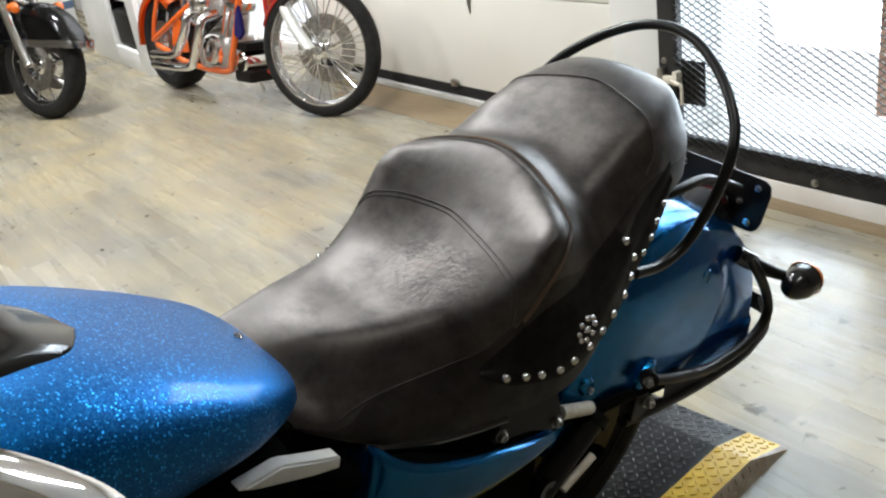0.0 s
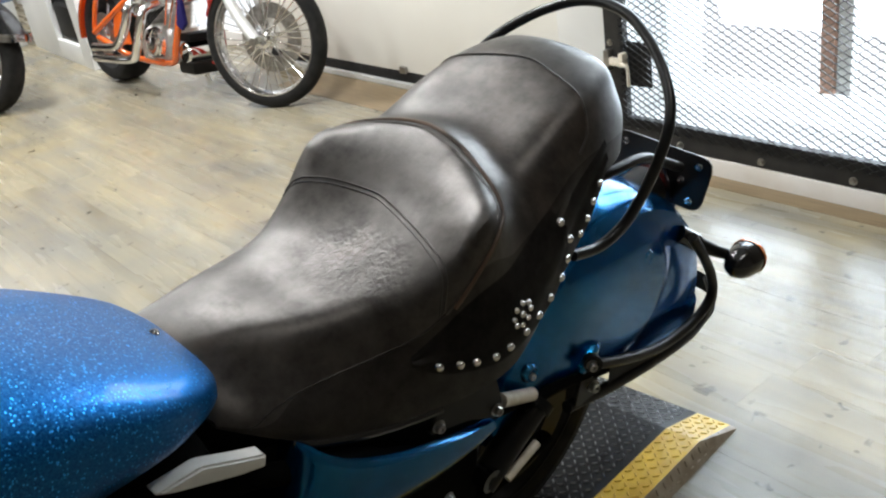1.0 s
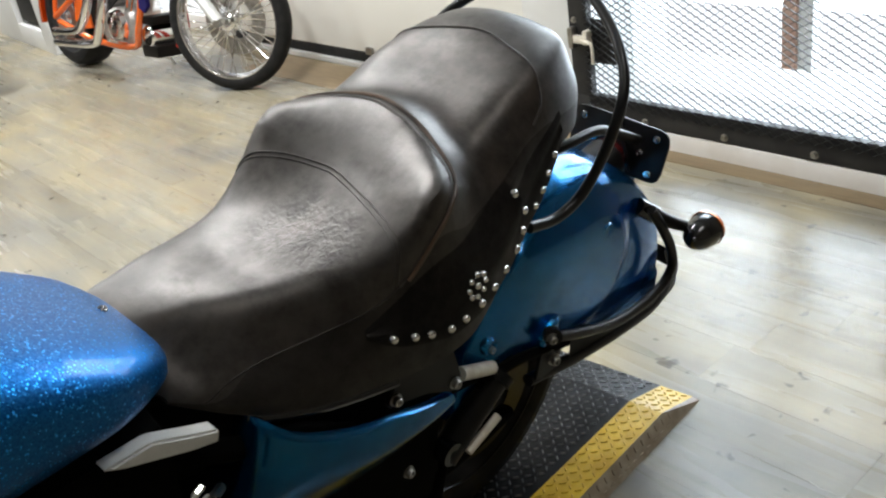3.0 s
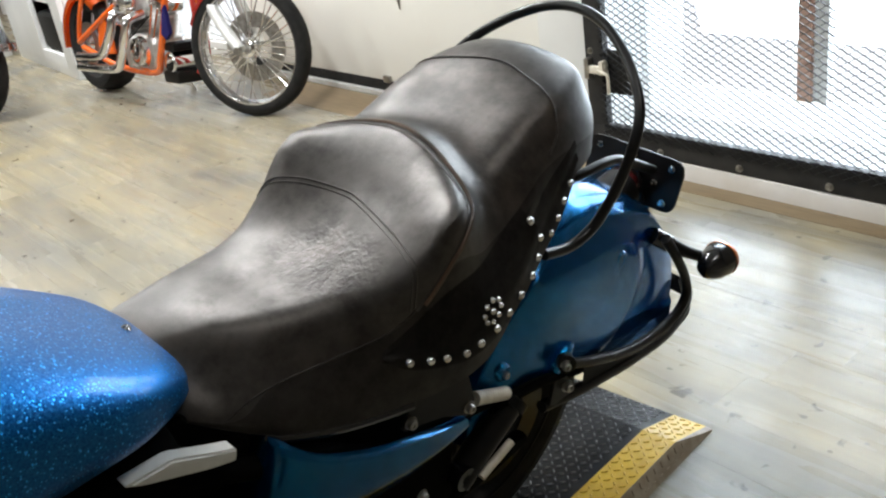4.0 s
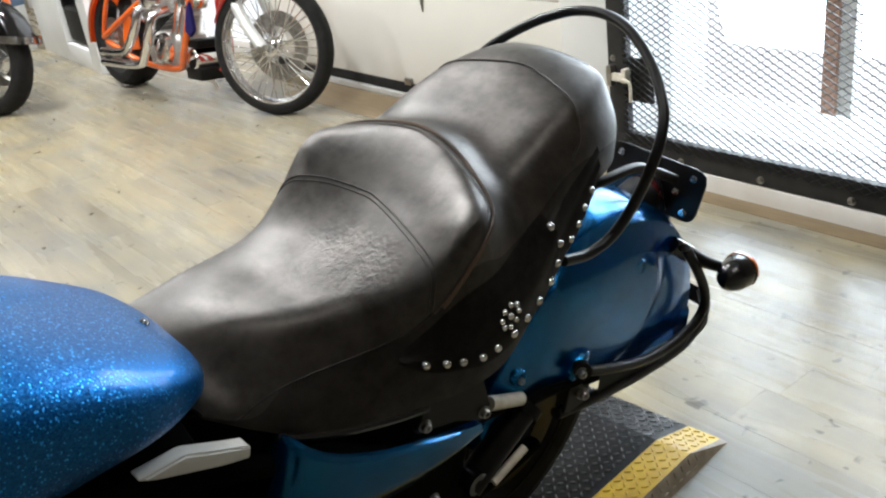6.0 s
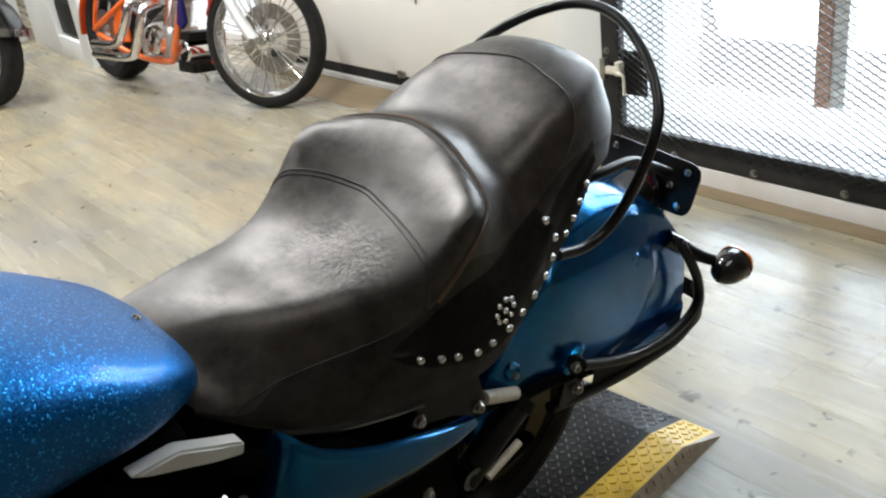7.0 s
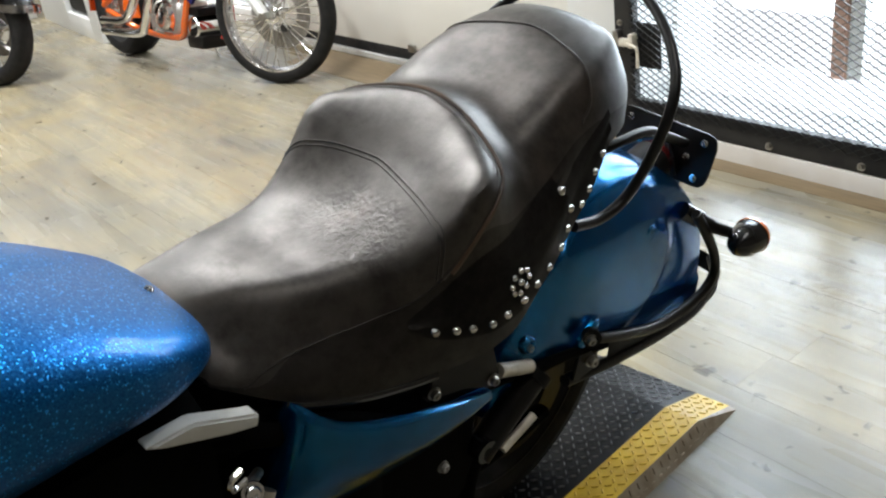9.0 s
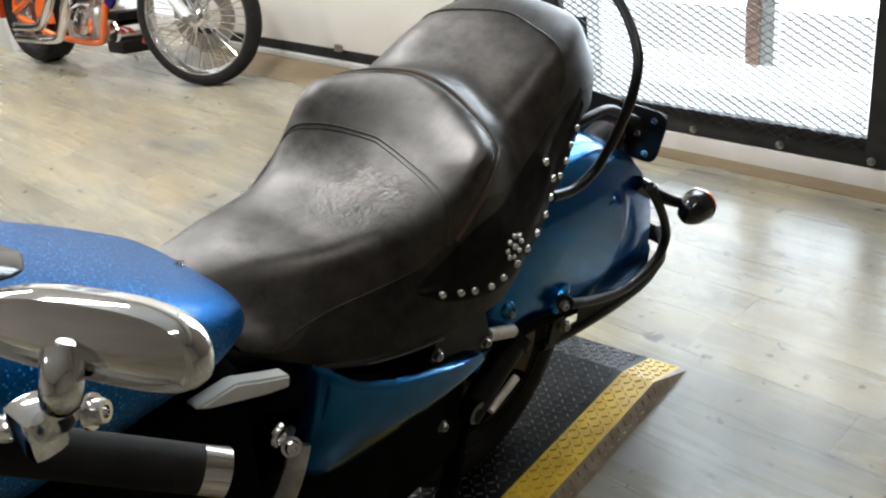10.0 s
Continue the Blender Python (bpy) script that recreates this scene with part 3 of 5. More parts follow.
def lug_mesh(mat):
    """One raised tread lug: a long narrow ridge with pointed ends."""
    bm = bmesh.new()
    ring = ((-1, 0), (-0.5, -1), (0.5, -1), (1, 0), (0.5, 1), (-0.5, 1))
    low = [bm.verts.new((a * 0.0074, b * 0.0017, 0)) for a, b in ring]
    high = [bm.verts.new((a * 0.0060, b * 0.0007, 0.0024)) for a, b in ring]
    bm.faces.new(high)
    for k in range(6):
        bm.faces.new((low[k], low[(k + 1) % 6], high[(k + 1) % 6], high[k]))
    me = bpy.data.meshes.new("lug")
    bm.to_mesh(me)
    bm.free()
    me.materials.append(mat)
    return me


def lugs(host, mat, x0, x1, y0, y1, height, near, pitch=0.0178):
    """Lugs, alternately turned; those nearest the ramp are pieces of their own, the others one joined mesh."""
    me, points, faces = lug_mesh(mat), [], []
    spots = []
    for i in range(int((x1 - x0) / pitch)):
        for j in range(int((y1 - y0) / pitch)):
            spots.append((x0 + (i + 0.5) * pitch, y1 - (j + 0.5) * pitch, 45 if (i + j) % 2 else -45))
    spots.sort(key=lambda q: math.hypot(q[0] - 0.2, q[1] - 0.55))
    for n, (x, y, turn) in enumerate(spots):
        slope = math.degrees(math.atan2(height(y + 0.005) - height(y - 0.005), 0.01))
        m = pose(x, y, height(y), slope, 0, 0) @ pose(0, 0, 0, 0, 0, turn)
        if n < near:
            ob = new("lug", me)
            ob.parent = host
            ob.matrix_basis = m
        else:
            start = len(points)
            points += [m @ v.co for v in me.vertices]
            faces += [[start + k for k in f.vertices] for f in me.polygons]
    rest = bpy.data.meshes.new("far_tread")
    rest.from_pydata(points, [], faces)
    rest.materials.append(mat)
    far = new("far_tread", rest)
    far.parent = host
    tagged(far, kind="stuff")


def platform():
    p = thing("loading_platform", pose(0, 0, 0), "low black tread-plate platform with yellow edge and ramp end", "platform")
    y0, y1, y2 = -1.75, 0.705, 0.828
    x0, xi, x1 = -0.30, 0.214, 0.292

    def height(y):
        return PLATFORM if y < y1 else PLATFORM + (0.004 - PLATFORM) * (y - y1) / (y2 - y1)

    for name, a, b, mat, label in (("deck", x0, xi, PLATE_BLACK, "black tread plate deck"), ("edge_strip", xi, x1, YELLOW, "yellow painted tread edge")):
        bm, vs = grid_mesh([[(a, y, height(y)), (b, y, height(y))] for y in (y0, y1 - 0.01, y1, y1 + 0.01, y2)])
        top = part(name, bm, mat, p, label, smooth=False)
        lugs(top, LUG_WORN_GLINT if a == x0 else YELLOW_GLINT, a + 0.002, b, y0 + 0.01, y2 - 0.004, height, 210 if a == x0 else 90)
    bm, _ = grid_mesh([[(x1, y, height(y)), (x1 + 0.016, y, 0.001)] for y in (y0, y1, y2)])
    part("side_face", bm, PLATE_SIDE, p, "bare brown side plate", smooth=False)
    marks = lug_mesh(PLATE_SIDE)
    for k in range(56):
        y = y2 - 0.03 - 0.026 * (k // 2)
        h = height(y)
        if h > 0.02:
            ob = new("side_lug", marks)
            ob.parent = p
            f = 0.3 + 0.4 * (k % 2)
            ob.matrix_basis = pose(x1 + 0.016 * f, y - 0.013 * (k % 2), h * (1 - f), 0, 69, 0) @ pose(0, 0, 0, 0, 0, 90 if k % 2 else 0)
    bm, _ = grid_mesh([[(x0, y, height(y)), (x0 - 0.016, y, 0.001)] for y in (y0, y1, y2)])
    part("side_face", bm, PLATE_SIDE, p, "bare brown side plate", smooth=False)
    bm, _ = grid_mesh([[(x0 - 0.016, y0, 0.001), (x0, y0, PLATFORM)], [(x1 + 0.016, y0, 0.001), (x1, y0, PLATFORM)]])
    part("front_face", bm, PLATE_SIDE, p, smooth=False)
    return p


platform()


# ---- blue motorcycle, leaning on its stand ----
# local axes: x to its left side, y to its rear, z up in its own plane
bike = thing("motorcycle", pose(0.075, 0, PLATFORM, 0, 11, 0), "blue metal-flake cruiser motorcycle with studded black leather seat", "motorcycle")

seat_top = along([(-0.30, 0.735), (-0.27, 0.754), (-0.20, 0.770), (-0.10, 0.777), (-0.02, 0.792), (0.06, 0.826), (0.11, 0.855), (0.15, 0.874), (0.172, 0.874), (0.190, 0.868), (0.205, 0.865), (0.23, 0.869), (0.28, 0.887), (0.35, 0.914), (0.40, 0.923), (0.43, 0.917), (0.455, 0.897), (0.475, 0.845)])
seat_deck = along([(-0.30, 0.057), (-0.25, 0.056), (-0.217, 0.064), (-0.165, 0.084), (-0.113, 0.102), (-0.076, 0.113), (-0.03, 0.134), (0.0, 0.146), (0.054, 0.158), (0.10, 0.159), (0.15, 0.146), (0.20, 0.126), (0.26, 0.121), (0.34, 0.116), (0.39, 0.104), (0.43, 0.086), (0.455, 0.062), (0.475, 0.018)])
seat_mid = along([(-0.30, -0.045), (-0.25, -0.038), (-0.217, -0.028), (-0.165, -0.014), (-0.113, 0.0), (-0.076, 0.009), (-0.03, 0.021), (0.0, 0.026), (0.054, 0.024), (0.10, 0.013), (0.15, 0.0), (0.475, 0.0)])
seat_wide = along([(-0.30, 0.085), (-0.25, 0.113), (-0.18, 0.145), (-0.08, 0.174), (0.02, 0.195), (0.10, 0.200), (0.18, 0.188), (0.26, 0.165), (0.34, 0.152), (0.39, 0.140), (0.43, 0.122), (0.455, 0.098), (0.47, 0.06), (0.475, 0.03)])
seat_low = along([(-0.30, 0.695), (-0.22, 0.665), (-0.12, 0.635), (0.0, 0.62), (0.10, 0.62), (0.16, 0.65), (0.21, 0.69), (0.27, 0.745), (0.33, 0.78), (0.42, 0.785), (0.475, 0.78)])
seat_flank = along([(-0.30, 0.20), (-0.10, 0.25), (0.0, 0.34), (0.10, 0.42), (0.20, 0.46), (0.30, 0.45), (0.475, 0.40)])
seat_crown = along([(-0.30, 0.004), (-0.10, 0.010), (0.0, 0.012), (0.08, 0.018), (0.12, 0.026), (0.17, 0.028), (0.21, 0.020), (0.28, 0.015), (0.40, 0.014), (0.475, 0.008)])
seat_soft = along([(-0.30, 1.0), (-0.08, 1.0), (0.0, 0.6), (0.10, 0.6), (0.18, 1.0), (0.475, 1.0)])
ROLL = ((-0.09, 0.16), (-0.045, 0.22), (0.0, 0.24), (0.045, 0.22), (0.09, 0.16))


def seat_section(y, a):
    """The seat's section with sharp corners: deck to 0.42, sloping flank to 0.8, lower side to 1."""
    s = abs(a)
    d, w, low = seat_deck(y), seat_wide(y), seat_low(y)
    x = d * s / 0.42 if s < 0.42 else (d + (w - d) * (s - 0.42) / 0.38 if s < 0.8 else w)
    bend = y + 3.0 * x * x * min(max((y + 0.05) / 0.1, 0), 1) * min(max((0.40 - y) / 0.14, 0), 1)
    top = seat_top(bend)
    edge = top - seat_crown(y)
    side = low + seat_flank(y) * (top - low)
    if s < 0.42:
        z = top - seat_crown(y) * (s / 0.42) ** 2
    elif s < 0.8:
        z = edge + (side - edge) * (s - 0.42) / 0.38
    else:
        z = side + (low - side) * (s - 0.8) / 0.2
    return math.copysign(x, a) + seat_mid(y) * min(max((0.8 - s) / 0.38, 0), 1), z


def seat_point(y, a, out=0.0):
    """The seat's skin, its corners rolled: a runs from -1, the bottom on the right side, over the crown to 1."""
    x = z = 0.0
    near = min(1.0, (1 - abs(a)) / 0.09) * seat_soft(y)
    for shift, share in ROLL:
        p, q = seat_section(y, a + shift * near)
        x, z = x + share * p, z + share * q
    dish = 0.010 * math.exp(-((y + 0.06) / 0.12) ** 2) * math.exp(-(x / 0.08) ** 2)
    rise = min(max((z - seat_low(y)) / max(seat_top(y) - seat_low(y), 0.01), 0), 1)
    back = 0.030 * min(max((abs(a) - 0.38) / 0.42, 0), 1) * min(max((-0.19 - y) / 0.11, 0), 1)
    return Vector((x * (1 + out / 0.17), y + back, z - dish + out * rise))


def build_seat():
    rows = []
    ys = [-0.30 + 0.775 * i / 110 for i in range(111)]
    edge = along([(-0.30, 0.92), (-0.25, 0.86), (-0.183, 0.68), (-0.125, 0.63), (-0.066, 0.602), (0.0, 0.58), (0.05, 0.585), (0.12, 0.62), (0.20, 0.70), (0.274, 0.76), (0.36, 0.84), (0.475, 0.90)])
    for y in ys:
        e = edge(y)
        side = [e + (1 - e) * k / 12 for k in range(13)]
        rows.append([seat_point(y, a) for a in [-a for a in reversed(side)] + [e * k / 18 for k in range(-17, 18)] + side])
    bm, vs = grid_mesh(rows, close_u=True)
    bm.faces.ensure_lookup_table()
    for i, f in enumerate(bm.faces):
        f.material_index = 0 if 12 <= i % 61 < 48 else 1
    bm.faces.new(vs[0])
    bm.faces.new(vs[-1])
    seat = part("seat", bm, LEATHER, bike, "two-up saddle in worn black leather")
    seat.data.materials.append(SHADED_LEATHER)
    # welts: path points are (a, y) on the skin
    def welt(path, r, out=0.0005, mat=PIPING, label=""):
        pts = smooth_path([(a, y, 0) for a, y in path], 8)
        return part("welt", tube([seat_point(q.y, q.x, out) for q in pts], r, 8, smoothed=False), mat, seat, label)

    def mirrored(half):
        return [(-a, y) for a, y in reversed(half)][:-1] + half

    front = [(-0.46, 0.006), (-0.40, 0.018), (-0.25, 0.041), (-0.10, 0.054), (0.0, 0.053), (0.213, 0.031), (0.413, 0.007), (0.566, -0.006)]
    welt(front, 0.0013, mat=LEATHER)
    welt([(a, y - 0.0055) for a, y in front], 0.0010, 0.0003, LEATHER)
    ridge = [(-0.48, 0.088), (-0.39, 0.117), (-0.225, 0.146), (-0.05, 0.161), (0.10, 0.156), (0.225, 0.144), (0.375, 0.117), (0.488, 0.082), (0.55, 0.049), (0.575, 0.004)]
    welt([(a, y - 0.007) for a, y in ridge], 0.0050, -0.0034, LEATHER)
    welt([(a * 1.03, y + 0.003) for a, y in ridge], 0.0034, 0.0002, PIPING, "rubbed brown piping, its highlight put into the colour")
    welt([(-0.71, 0.28), (-0.60, 0.308), (-0.40, 0.322), (-0.2, 0.341), (0.025, 0.354), (0.25, 0.342), (0.463, 0.327), (0.65, 0.311), (0.713, 0.284)], 0.0018, mat=LEATHER)
    for side in (1, -1):
        welt([(side * 0.575, 0.0), (side * 0.60, -0.055), (side * 0.625, -0.125), (side * 0.675, -0.183), (side * 0.76, -0.23), (side * 0.88, -0.262)], 0.0014, -0.0002, SHADED_LEATHER)
        part("seat_pan_edge", tube([seat_point(-0.21 + 0.19 * k / 10, side * 0.999) - Vector((side * 0.004, 0, 0.004)) for k in range(11)], 0.0075, 10, smoothed=False), BLACK_GLOSS, seat, "glossy black bead along the seat pan")

    def hug(y, z, side):
        """The skin's x at a height on one side; below the skin the skirt hangs straight."""
        if z <= seat_low(y) + 0.002:
            return seat_wide(y)
        lo, hi = 0.2, 0.999
        for _ in range(18):
            mid = (lo + hi) / 2
            if seat_point(y, side * mid).z > z:
                lo = mid
            else:
                hi = mid
        return abs(seat_point(y, side * lo).x)

    def skirt(side, tops, bottoms, lift):
        rows = []
        top, low = smooth_path([(y, z, 0) for y, z in tops], 40 // (len(tops) - 1)), smooth_path([(y, z, 0) for y, z in bottoms], 6)
        for i in range(41):
            p, q = top[min(round(i / 40 * (len(top) - 1)), len(top) - 1)], low[min(round(i / 40 * (len(low) - 1)), len(low) - 1)]
            row = []
            for k in range(11):
                f = k / 10
                y, z = p.x + (q.x - p.x) * f, p.y + (q.y - p.y) * f
                fold = 0.0016 * math.sin(14 * f + 30 * y) * math.sin(math.pi * f)
                row.append((side * (hug(y, z, side) + -0.0015 + (lift + 0.0015) * min(1, 1.6 * f) + fold), y, z))
            rows.append(row)
        bm, _ = grid_mesh(rows)
        bmesh.ops.solidify(bm, geom=list(bm.faces), thickness=0.003)
        return part("skirt", bm, SKIRT, seat, "black leather side skirt with chrome studs")

    stud_mesh = {}
    def stud(host, side, y, z, r, lift):
        if r not in stud_mesh:
            bm = lathe([(r, -0.002), (r * 0.96, r * 0.3), (r * 0.7, r * 0.7), (r * 0.3, r * 0.9), (0, r * 0.95)], 12, "X")
            ob = part("stud", bm, CHROME, host)
            stud_mesh[r] = ob.data
        else:
            ob = new("stud", stud_mesh[r])
            ob.parent = host
        ob.matrix_basis = pose(side * (hug(y, z, side) + lift), y, z, 0, 0, 0 if side > 0 else 180)

    for side in (1, -1):
        tops = [(-0.05, seat_point(-0.05, 0.66).z), (0.04, seat_point(0.04, 0.63).z), (0.12, seat_point(0.12, 0.60).z), (0.20, seat_point(0.20, 0.68).z)]
        rear = skirt(side, [(0.17, seat_point(0.17, 0.62).z), (0.25, seat_point(0.25, 0.70).z), (0.345, seat_point(0.345, 0.76).z)], [(0.20, 0.675), (0.24, 0.690), (0.272, 0.708), (0.298, 0.725), (0.318, 0.748), (0.336, 0.772), (0.348, 0.795)], 0.004)
        fore = skirt(side, tops, [(-0.058, 0.702), (-0.030, 0.684), (0.0, 0.672), (0.03, 0.662), (0.06, 0.655), (0.09, 0.656), (0.12, 0.661), (0.15, 0.669), (0.18, 0.680), (0.208, 0.692), (0.230, 0.712), (0.240, 0.742)], 0.009)
        for y, z in ((-0.029, 0.694), (-0.003, 0.687), (0.021, 0.679), (0.053, 0.670), (0.079, 0.671), (0.111, 0.676), (0.140, 0.684), (0.170, 0.693), (0.203, 0.704), (0.222, 0.722), (0.226, 0.751), (0.203, 0.787)):
            stud(fore, side, y, z, 0.0060, 0.0105)
        for y, z in ((0.274, 0.729), (0.293, 0.744), (0.306, 0.765), (0.322, 0.786)):
            stud(rear, side, y, z, 0.0056, 0.006)
        for k in range(8):
            a = 2 * math.pi * k / 8
            stud(fore, side, 0.103 + 0.0165 * math.cos(a), 0.708 + 0.0165 * math.sin(a), 0.0042, 0.010)
        stud(fore, side, 0.103, 0.708, 0.0050, 0.010)
    return seat


build_seat()

tank_top = along([(-0.98, 0.82), (-0.90, 0.918), (-0.78, 0.966), (-0.65, 0.966), (-0.55, 0.941), (-0.45, 0.896), (-0.38, 0.856), (-0.32, 0.818), (-0.28, 0.791), (-0.255, 0.765)])
tank_wide = along([(-0.98, 0.04), (-0.90, 0.12), (-0.78, 0.16), (-0.62, 0.17), (-0.50, 0.166), (-0.40, 0.153), (-0.34, 0.141), (-0.29, 0.117), (-0.265, 0.094), (-0.255, 0.075)])
tank_low = along([(-0.98, 0.76), (-0.80, 0.71), (-0.60, 0.71), (-0.45, 0.715), (-0.35, 0.718), (-0.255, 0.728)])


def tank_point(y, a):
    ang = math.pi * a
    c, s = math.cos(ang), math.sin(ang)
    w, top, low = tank_wide(y), tank_top(y), tank_low(y)
    belly = low + 0.50 * (top - low)
    x = w * math.copysign(abs(c) ** (0.62 if s >= 0 else 0.75), c)
    z = belly + (top - belly) * abs(s) ** 0.66 if s >= 0 else belly - (belly - low) * abs(s) ** 0.9
    return Vector((x, y, z))


def build_tank():
    rows = [[tank_point(-0.98 + 0.725 * i / 60, -1 + 2 * k / 112) for k in range(112)] for i in range(61)]
    bm, vs = grid_mesh(rows, close_u=True)
    bm.faces.new(vs[0])
    bm.faces.new(vs[-1])
    tank = part("fuel_tank", bm, BLUE, bike, "bright blue metal-flake fuel tank")
    rim = [tank_point(-0.98 + 0.725 * i / 40, -0.42) - Vector((0, 0, 0.002)) for i in range(2, 40)]
    part("tank_seam", tube(rim, 0.005, 8, smoothed=False), STEEL, tank, "bare lower tank seam")
    # black dash console along the crown
    half = along([(-0.95, 0.03), (-0.90, 0.06), (-0.80, 0.078), (-0.65, 0.082), (-0.56, 0.076), (-0.51, 0.060), (-0.475, 0.045), (-0.458, 0.022), (-0.450, 0.002)])
    tall = along([(-0.95, 0.014), (-0.80, 0.016), (-0.56, 0.016), (-0.50, 0.014), (-0.475, 0.010), (-0.450, 0.003)])

    def crown(x, y):
        w, top, low = tank_wide(y), tank_top(y), tank_low(y)
        belly = low + 0.50 * (top - low)
        c = min(abs(x) / w, 0.99) ** (1 / 0.62)
        return belly + (top - belly) * math.sqrt(1 - c * c) ** 0.66

    rows = []
    for i in range(41):
        y = -0.95 + 0.50 * math.sin(math.pi / 2 * i / 40) ** 0.9
        w, h = half(y), tall(y)
        row = []
        for k in range(25):
            u = math.cos(math.pi * k / 24)
            row.append((w * u + 0.010, y, crown(w * u + 0.010, y) - 0.004 + (h + 0.004) * max(1 - abs(u) ** 4, 0) ** 0.5))
        rows.append(row)
    bm, vs = grid_mesh(rows)
    console = part("dash_console", bm, BLACK_GLOSS, bike, "gloss black tank console")
    part("gauge", lathe([(0, 0.004), (0.030, 0.004), (0.034, 0.009), (0.040, 0.008), (0.044, -0.004), (0, -0.004)], 32), CHROME, console, "chrome gauge bezel", m=pose(0.0, -0.575, crown(0, -0.575) + 0.020, 16))
    bolt("nose_bolt", (0.004, -0.279, 0.790), (0.2, -0.5, 1), 0.0045, bike, CHROME, "small chrome seat bolt")
    return tank


build_tank()

# rear wheel and fender
WY, WZ, WR = 0.47, 0.300, 0.300



def torus_profile(r, w, h, n=14):
    """A closed tyre section: centre radius r - h/2."""
    return [(r - h / 2 + h / 2 * math.copysign(abs(math.sin(a)) ** 0.8, math.sin(a)), w / 2 * math.copysign(abs(math.cos(a)) ** 0.7, math.cos(a))) for a in (2 * math.pi * k / n for k in range(n + 1))]


def build_wheel(parent, at, radius, width, tyre_h, spokes=0, cast=0, turn=0.0, lip=0.012, finish=None):
    """A wheel on the local x axis: rim with tyre, hub, disc and spokes."""
    m = Matrix.Translation(at) @ pose(0, 0, 0, 0, 0, turn)
    rr = radius - tyre_h * 0.80
    w = width * 0.36
    rim = part("wheel", lathe([(rr, -w), (rr + lip, -w - 0.004), (rr + lip, -w - 0.008), (rr - 0.004, -w - 0.008), (rr - 0.014, -w * 0.6), (rr - 0.02, 0), (rr - 0.014, w * 0.6), (rr - 0.004, w + 0.008), (rr + lip, w + 0.008), (rr + lip, w + 0.004), (rr, w), (rr - 0.006, 0), (rr, -w)], 56, "X"), finish or CHROME, parent, "black rim" if finish else "polished rim", m=m)
    part("tyre", lathe(torus_profile(radius, width, tyre_h), 56, "X"), RUBBER, rim, "black tyre with worn tread")
    part("hub", lathe([(0, -w * 1.5), (0.025, -w * 1.5), (0.03, -w * 1.2), (0.045, -w), (0.045, -w * 0.8), (0.028, -w * 0.6), (0.028, w * 0.6), (0.045, w * 0.8), (0.045, w), (0.03, w * 1.2), (0.025, w * 1.5), (0, w * 1.5)], 24, "X"), finish or CHROME, rim, "wheel hub")
    if spokes:
        for k in range(spokes):
            s = 1 if k % 2 else -1
            a = 2 * math.pi * k / spokes
            b = a + (0.42 if (k // 2) % 2 else -0.42)
            p = (s * w * 0.9, 0.043 * math.sin(b), 0.043 * math.cos(b))
            q = (s * w * 0.15, (rr - 0.012) * math.sin(a), (rr - 0.012) * math.cos(a))
            part("spoke", between(p, q, 0.0034, 6), CHROME, rim)
    for k in range(cast):
        a = 2 * math.pi * k / cast
        pts = [(-w * 0.5, 0.03 * math.sin(a), 0.03 * math.cos(a)), (-w * 0.7, 0.5 * rr * math.sin(a), 0.5 * rr * math.cos(a)), (-w * 0.5, (rr - 0.01) * math.sin(a), (rr - 0.01) * math.cos(a))]
        part("cast_spoke", tube(pts, lambda s: 0.016 - 0.006 * s, 8, 4, flat=0.6), finish or ALUMINIUM, rim)
    dr = rr * 0.62
    for s in (-1, 1):
        part("brake_disc", lathe([(dr * 0.55, s * (w + 0.018)), (dr, s * (w + 0.018)), (dr, s * (w + 0.023)), (dr * 0.55, s * (w + 0.023)), (dr * 0.55, s * (w + 0.018))], 40, "X"), finish or STEEL, rim, "drilled steel brake disc") if not spokes or s > 0 else None
    return rim


def arc_fender(centre, radius, half, side, a0, a1, n=40, thick=0.004, hem=None, fine=14, lobe=None):
    """A fender over a wheel: angles in degrees from the rear horizontal over the top. hem: the height of the side's lower edge by y. lobe: how far the side stands out at a y and z."""
    rows = []
    for i in range(n + 1):
        a = radians(a0 + (a1 - a0) * i / n)
        deep = side
        if hem:
            for _ in range(6):
                y = centre[1] + (radius - deep) * math.cos(a)
                deep = min(max(radius - (hem(y) - centre[2]) / max(math.sin(a), 0.12), 0.05), 0.30) if math.sin(a) > 0.05 else side
        row = []
        for k in range(-fine, fine + 1):
            u = k / fine
            if abs(u) < 0.55:
                x = half * u / 0.55 * 0.86
                drop = 0.026 * (abs(u) / 0.55) ** 3
            else:
                v = (abs(u) - 0.55) / 0.45
                x = math.copysign(half * (0.86 + 0.14 * math.sin(min(v * 2.6, 1) * math.pi / 2)), u)
                drop = 0.026 + (deep - 0.026) * v
            r = radius - drop
            if lobe and abs(u) > 0.5:
                x += math.copysign(lobe(centre[1] + r * math.cos(a), centre[2] + r * math.sin(a)), u)
            row.append((centre[0] + x, centre[1] + r * math.cos(a), centre[2] + r * math.sin(a)))
        rows.append(row)
    bm, _ = grid_mesh(rows)
    bmesh.ops.solidify(bm, geom=list(bm.faces), thickness=thick)
    return bm


def strut_lobe(y, z):
    """The rounded swelling over the fender strut: a blunt lobe with a soft shoulder."""
    p, q = Vector((0.28, 0.485)), Vector((0.505, 0.470))
    d = q - p
    k = min(max((Vector((y, z)) - p).dot(d) / d.dot(d), 0), 1)
    gap = (0.128 - (Vector((y, z)) - p - d * k).length) / 0.022
    k = min(max(gap, 0), 1)
    return 0.009 * k * k * (3 - 2 * k)


